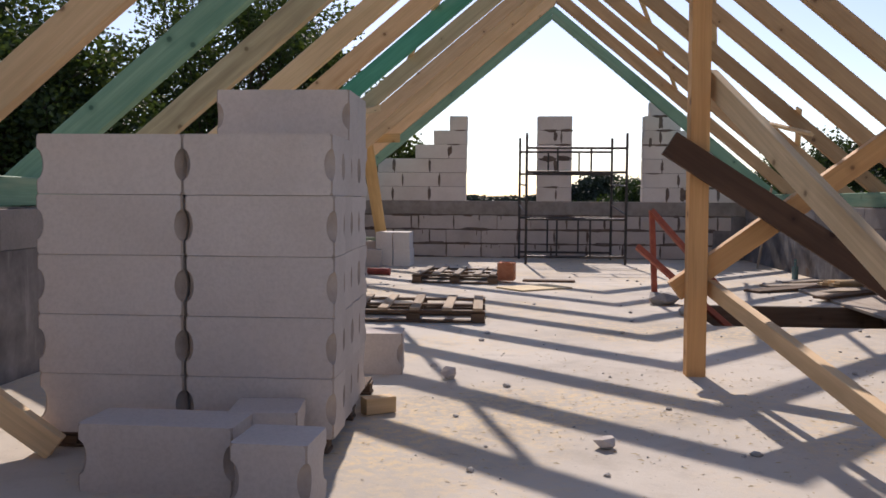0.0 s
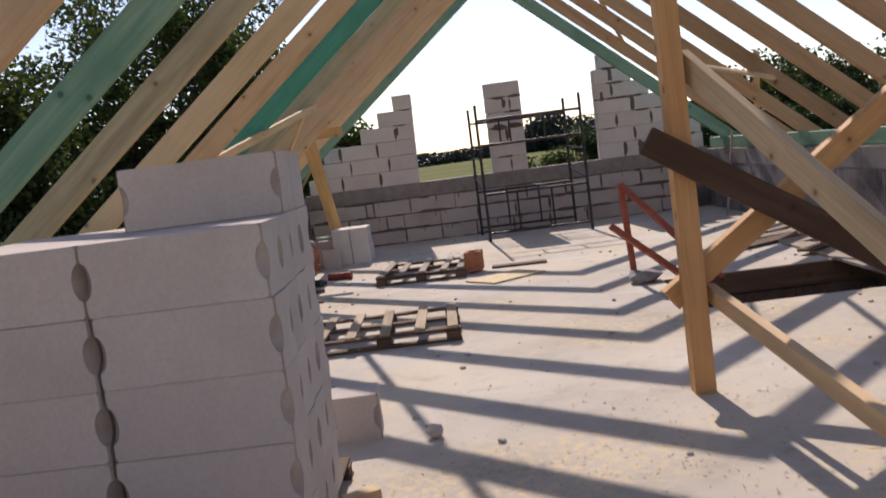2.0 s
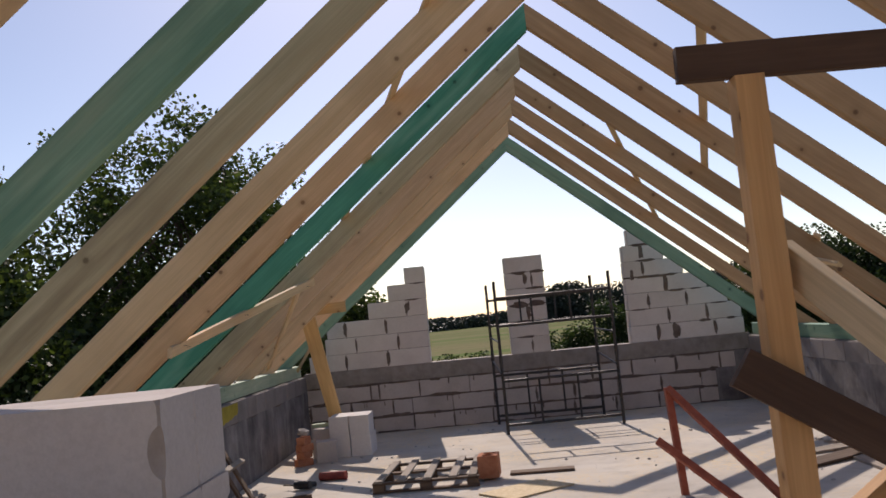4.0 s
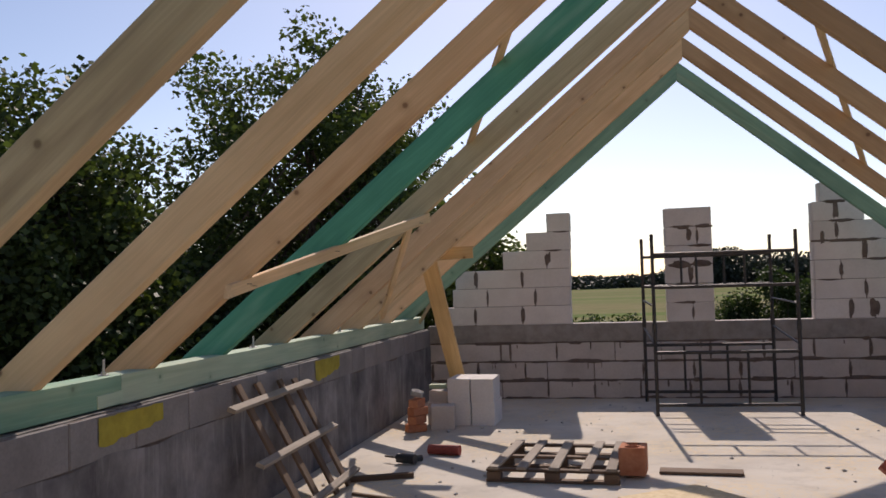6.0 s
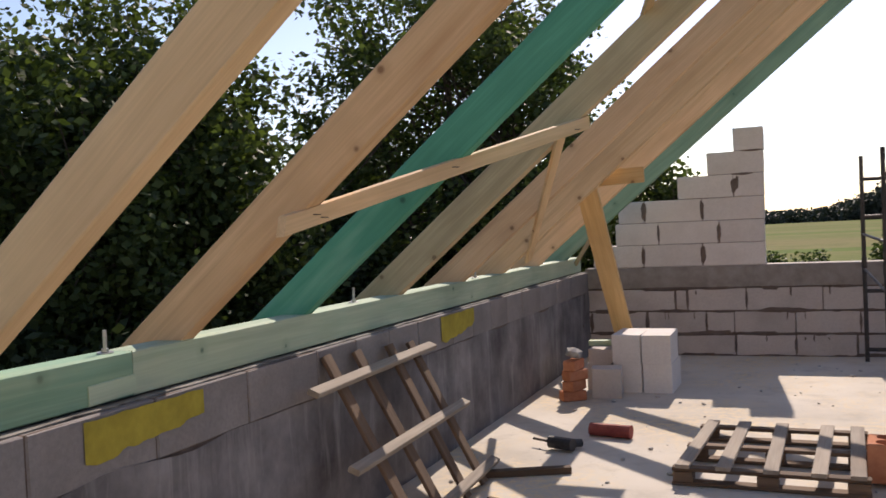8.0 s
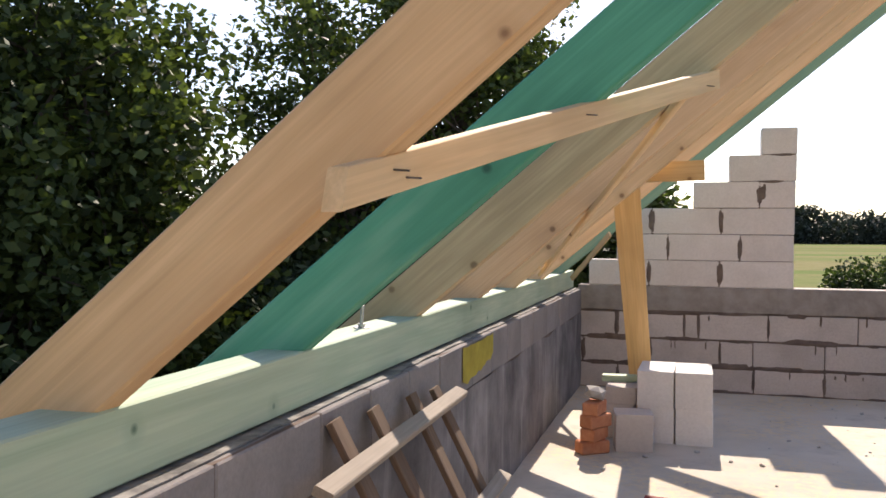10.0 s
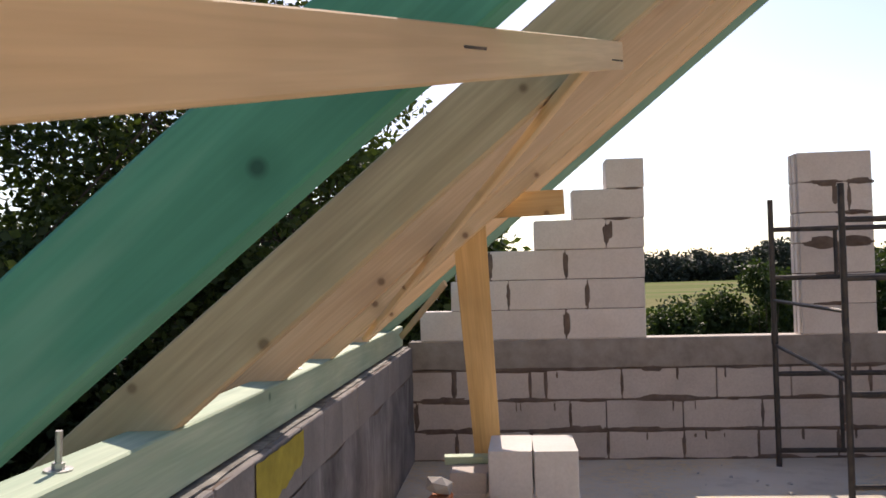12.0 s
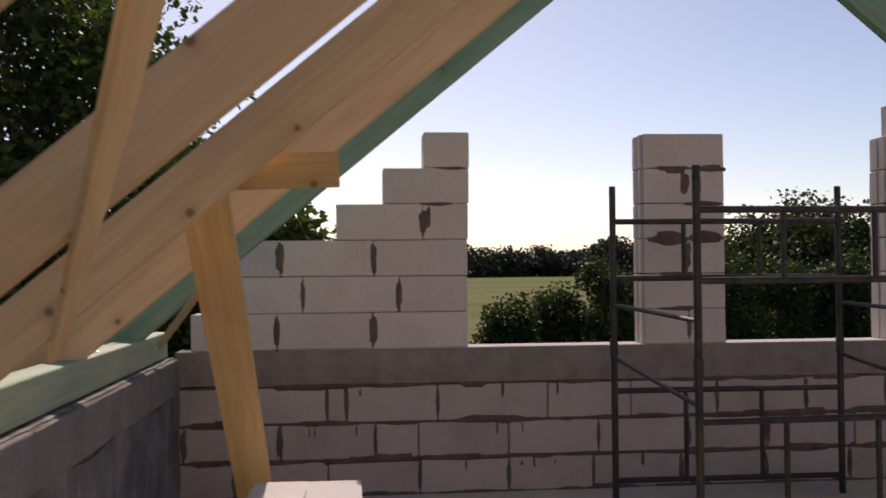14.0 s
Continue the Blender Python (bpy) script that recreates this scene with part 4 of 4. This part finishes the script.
grit = random.Random(12)
bm = bmesh.new()
for _ in range(620):
    x, y = grit.uniform(0.2, WIDTH - 0.2), grit.uniform(-14.0, -0.2)
    if OX0 - 0.1 < x < OX1 + 0.1 and OY0 - 0.1 < y < OY1 + 0.1:
        continue
    r = 0.004 + 0.022 * grit.random() ** 4
    blob(bm, (x, y, r * 0.3), r, grit, 0.6, 0.3)
thing("grit", "scattered crumbs of mortar and block on the slab", "rubble", "", "stuff", bm, M_RUBBLE)
bm = bmesh.new()
for _ in range(900):
    x, y = grit.gauss(3.7, 0.9), grit.gauss(-11.2, 0.9)
    a, s = grit.uniform(0, 6.28), grit.uniform(0.006, 0.02)
    c, k = math.cos(a) * s, math.sin(a) * s
    z = grit.uniform(0.002, 0.006)
    v = [bm.verts.new((x + c, y + k, z)), bm.verts.new((x - k * 0.4, y + c * 0.4, z + 0.003)), bm.verts.new((x - c, y - k, z))]
    bm.faces.new(v)
thing("wood_shavings", "pale wood shavings strewn on the slab", "shavings", "", "stuff", bm, M_SAWDUST)


# ---------------------------------------------------------------- trees, hedge and distance
def leaves(name, centres, spread, per, size, seed, mat, parent=None, squash=0.8, long=1.7):
    """Many small leaves in clumps round the given centres, in one mesh."""
    g = np.random.default_rng(seed)
    centres = np.asarray(centres, float)
    num = len(centres) * per
    at = np.repeat(centres, per, axis=0) + np.clip(g.normal(0, 1, (num, 3)), -1.7, 1.7) * spread * np.array((1, 1, squash))
    a = g.normal(0, 1, (num, 3))
    a[:, 2] = a[:, 2] * 0.5 - 0.35
    a /= np.linalg.norm(a, axis=1, keepdims=True)
    b = np.cross(a, g.normal(0, 1, (num, 3)))
    b /= np.linalg.norm(b, axis=1, keepdims=True)
    s = size * g.uniform(0.6, 1.25, (num, 1))
    a, b = a * s * long, b * s * 0.55
    quad = np.stack((at, at + a * 0.5 + b, at + a, at + a * 0.5 - b), axis=1).reshape(-1, 3)
    me = bpy.data.meshes.new(name)
    me.vertices.add(num * 4)
    me.vertices.foreach_set("co", quad.ravel())
    me.loops.add(num * 4)
    me.loops.foreach_set("vertex_index", np.arange(num * 4, dtype=np.int32))
    me.polygons.add(num)
    me.polygons.foreach_set("loop_start", np.arange(0, num * 4, 4, dtype=np.int32))
    me.update(calc_edges=True)
    me.materials.append(mat)
    ob = new(name, me)
    ob.parent = parent
    return ob


def limb(bm, p, q, r0, r1, seg=6):
    p, q = Vector(p), Vector(q)
    d = q - p
    r = bmesh.ops.create_cone(bm, cap_ends=True, segments=seg, radius1=r0, radius2=r1, depth=d.length)
    bmesh.ops.transform(bm, matrix=Matrix.Translation((p + q) / 2) @ d.to_track_quat("Z", "Y").to_matrix().to_4x4(), verts=r["verts"])


def tree(label, x, y, top, radius, seed, mat, tips=120, per=170, leaf=0.085, low=-2.0, spread=0.42):
    """A broadleaf tree: trunk, forking limbs, and leaves in clumps at the twigs."""
    g = random.Random(seed)
    t = thing("tree", label, "tree", "trees round the house", "", None, None, pose(x, y, GROUND))
    height = top - GROUND
    bm = bmesh.new()
    fork = Vector((g.uniform(-0.2, 0.2), g.uniform(-0.2, 0.2), height * 0.42))
    limb(bm, (0, 0, 0), fork, 0.20, 0.14, 9)
    part("trunk", bm, M_BARK, t)
    bm = bmesh.new()
    ends = []
    mains = []
    for i in range(9):
        a = i * 2.4 + g.uniform(-0.3, 0.3)
        reach = radius * g.uniform(0.35, 0.75)
        z = height * g.uniform(0.5, 0.88)
        m = Vector((math.cos(a) * reach, math.sin(a) * reach, z))
        base = fork * g.uniform(0.7, 1.0)
        main = bmesh.new()
        limb(main, base, m, 0.085, 0.035)
        part("limb", main, M_BARK, t)
        mains.append((base, m))
    for i in range(tips):
        base, m = mains[i % len(mains)]
        # tips lie on an uneven egg-shaped crown
        a = g.uniform(0, 2 * math.pi)
        u = g.uniform(-1, 1)
        rr = g.uniform(0.45, 1.0) ** 0.6
        mid, half = (top + low) / 2 - GROUND, (top - low) / 2
        lump = 1 + 0.22 * noise.noise(Vector((math.cos(a) * 1.6, math.sin(a) * 1.6, u * 2 + seed)))
        e = Vector((math.cos(a) * radius * math.sqrt(1 - u * u) * rr * lump, math.sin(a) * radius * math.sqrt(1 - u * u) * rr * lump, mid + half * u * rr * lump))
        start = base.lerp(m, g.uniform(0.5, 1.0))
        limb(bm, start, e, 0.022, 0.007, 5)
        ends.append(e)
        ends.append(start.lerp(e, 0.7))
    tagged(part("branchwork", bm, M_BARK, t), kind="stuff")
    leaves("crown", [tuple(e) for e in ends], spread, per // 2, leaf, seed, mat, t)
    return t


WALNUT = "broad walnut tree with dark green leaves beyond the knee wall"
ROW = "dense dark green tree in the row beside the house"
EAST = "leafy dark green tree standing in the far garden"
tree(WALNUT, -3.2, 4.7, 6.2, 3.3, 1, M_LEAF, 200, 320, 0.072, -1.8, 0.26)
tree(WALNUT, -5.3, -1.3, 4.7, 2.3, 2, M_LEAF, 230, 330, 0.070, -2.8, 0.24)
tree(ROW, -9.2, -2.2, 5.6, 2.9, 13, M_LEAF, 170, 300, 0.082, -2.6, 0.28)
tree(ROW, -6.0, 8.5, 3.6, 3.2, 3, M_LEAF2, 180, 220, 0.10, -2.6, 0.4)
tree(ROW, -10.5, 4.5, 4.0, 3.4, 4, M_LEAF2, 180, 220, 0.10, -2.6, 0.4)
tree(ROW, -12.5, -3.5, 4.8, 3.6, 5, M_LEAF2, 180, 220, 0.10, -2.6, 0.4)
tree(ROW, -11.0, -8.5, 5.0, 3.6, 6, M_LEAF2, 180, 220, 0.10, -2.6, 0.4)
tree(ROW, -4.6, 2.2, 1.6, 2.2, 7, M_LEAF2, 180, 240, 0.08, -2.9, 0.34)
tree(ROW, -4.4, -3.6, 0.6, 1.9, 14, M_LEAF2, 200, 260, 0.08, -2.9, 0.34)
tree(ROW, -1.6, 8.8, 1.2, 2.4, 8, M_LEAF2, 180, 260, 0.09, -2.9, 0.36)
tree("young leafy tree close behind the gable wall", 0.15, 5.1, 2.45, 1.05, 15, M_LEAF, 110, 150, 0.075, -1.2, 0.2)
tree(EAST, 14.5, 21, 3.2, 2.6, 9, M_LEAF2, 180, 240, 0.11, -2.6, 0.4)
tree(EAST, 20.5, 17, 5.0, 3.0, 10, M_LEAF2, 180, 240, 0.12, -2.6, 0.42)
tree(EAST, 25, 9, 4.6, 3.4, 11, M_LEAF2, 180, 240, 0.12, -2.6, 0.42)
tree(EAST, 18.5, 26, 3.6, 3.2, 12, M_LEAF2, 180, 240, 0.12, -2.6, 0.42)

hedge = random.Random(21)


def bush(x, y, top, radius, seed):
    t = thing("bush", "rounded green garden bush in the hedge behind the house", "bush", "hedge bushes", "", None, None, pose(x, y, GROUND))
    bm = bmesh.new()
    pts = []
    height = top - GROUND
    g = random.Random(seed)
    for _ in range(9):
        a = g.uniform(0, 6.28)
        e = Vector((math.cos(a) * radius * 0.5, math.sin(a) * radius * 0.5, height * g.uniform(0.6, 0.85)))
        limb(bm, (0, 0, 0), e, 0.03, 0.01, 5)
    tagged(part("stem_cluster", bm, M_BARK, t), kind="stuff")
    for _ in range(150):
        a, u, r = g.uniform(0, 6.28), g.random(), g.uniform(0.35, 1)
        w = radius * (1 - 0.55 * u ** 2) * r
        pts.append((math.cos(a) * w, math.sin(a) * w, 0.1 + (height - 0.2) * u * g.uniform(0.85, 1.0)))
    leaves("foliage", pts, 0.15, 100, 0.068, seed, M_BUSH, t, 1.1, 1.5)


for i in range(15):
    x = 0.6 + i * 1.0 + hedge.uniform(-0.2, 0.2)
    low = x < 3.7
    if 3.3 < x < 4.3:
        x = 4.4
    bush(x, 14 + hedge.uniform(-0.7, 0.7), hedge.uniform(0.45, 0.7) if low else min(1.75, 0.75 + 0.33 * (x - 3.8)) + hedge.uniform(-0.12, 0.12), hedge.uniform(0.85, 1.1), 100 + i)

# far woods as one belt of foliage
far = random.Random(33)
pts = []
for i in range(1100):
    a = far.uniform(-0.55, 0.95)
    belt = 420 + 60 * math.sin(a * 3.0)
    x, y = 3.3 + math.sin(a) * belt, math.cos(a) * belt + far.uniform(-18, 18)
    swell = min(1.0, max(0.0, (a - 0.02) / 0.10))
    tall = (5 + 11 * swell) * (0.75 + 1.1 * abs(noise.noise(Vector((a * 16.0, 2.2, 0)))))
    for _ in range(4):
        pts.append((x + far.uniform(-4, 4), y + far.uniform(-4, 4), GROUND + far.uniform(0.05, 0.9) * tall))
woods = leaves("woods", pts, 2.0, 55, 1.25, 34, M_FAR, None, 0.7, 1.1)
tagged(woods, "dark line of far woods along the fields", "woods", "", "stuff")

for x, y, w, h in ((150, 372, 20, 4.5),):
    house = thing("farm_building", "far pale farm building with a low roof", "building", "far farm buildings", "", None, None, pose(x, y, GROUND, 0, 0, 8))
    part("wall", box(-w / 2, w / 2, -4, 4, 0, h), M_HOUSEWALL, house)
    bm = bmesh.new()
    a = [bm.verts.new(p) for p in ((-w / 2 - 0.4, -4.5, h), (w / 2 + 0.4, -4.5, h), (w / 2 + 0.4, 0, h + 2.6), (-w / 2 - 0.4, 0, h + 2.6), (-w / 2 - 0.4, 4.5, h), (w / 2 + 0.4, 4.5, h))]
    for f in ((0, 1, 2, 3), (3, 2, 5, 4), (0, 3, 4), (1, 5, 2), (0, 4, 5, 1)):
        bm.faces.new([a[i] for i in f])
    part("roof", bm, M_HOUSEROOF, house)
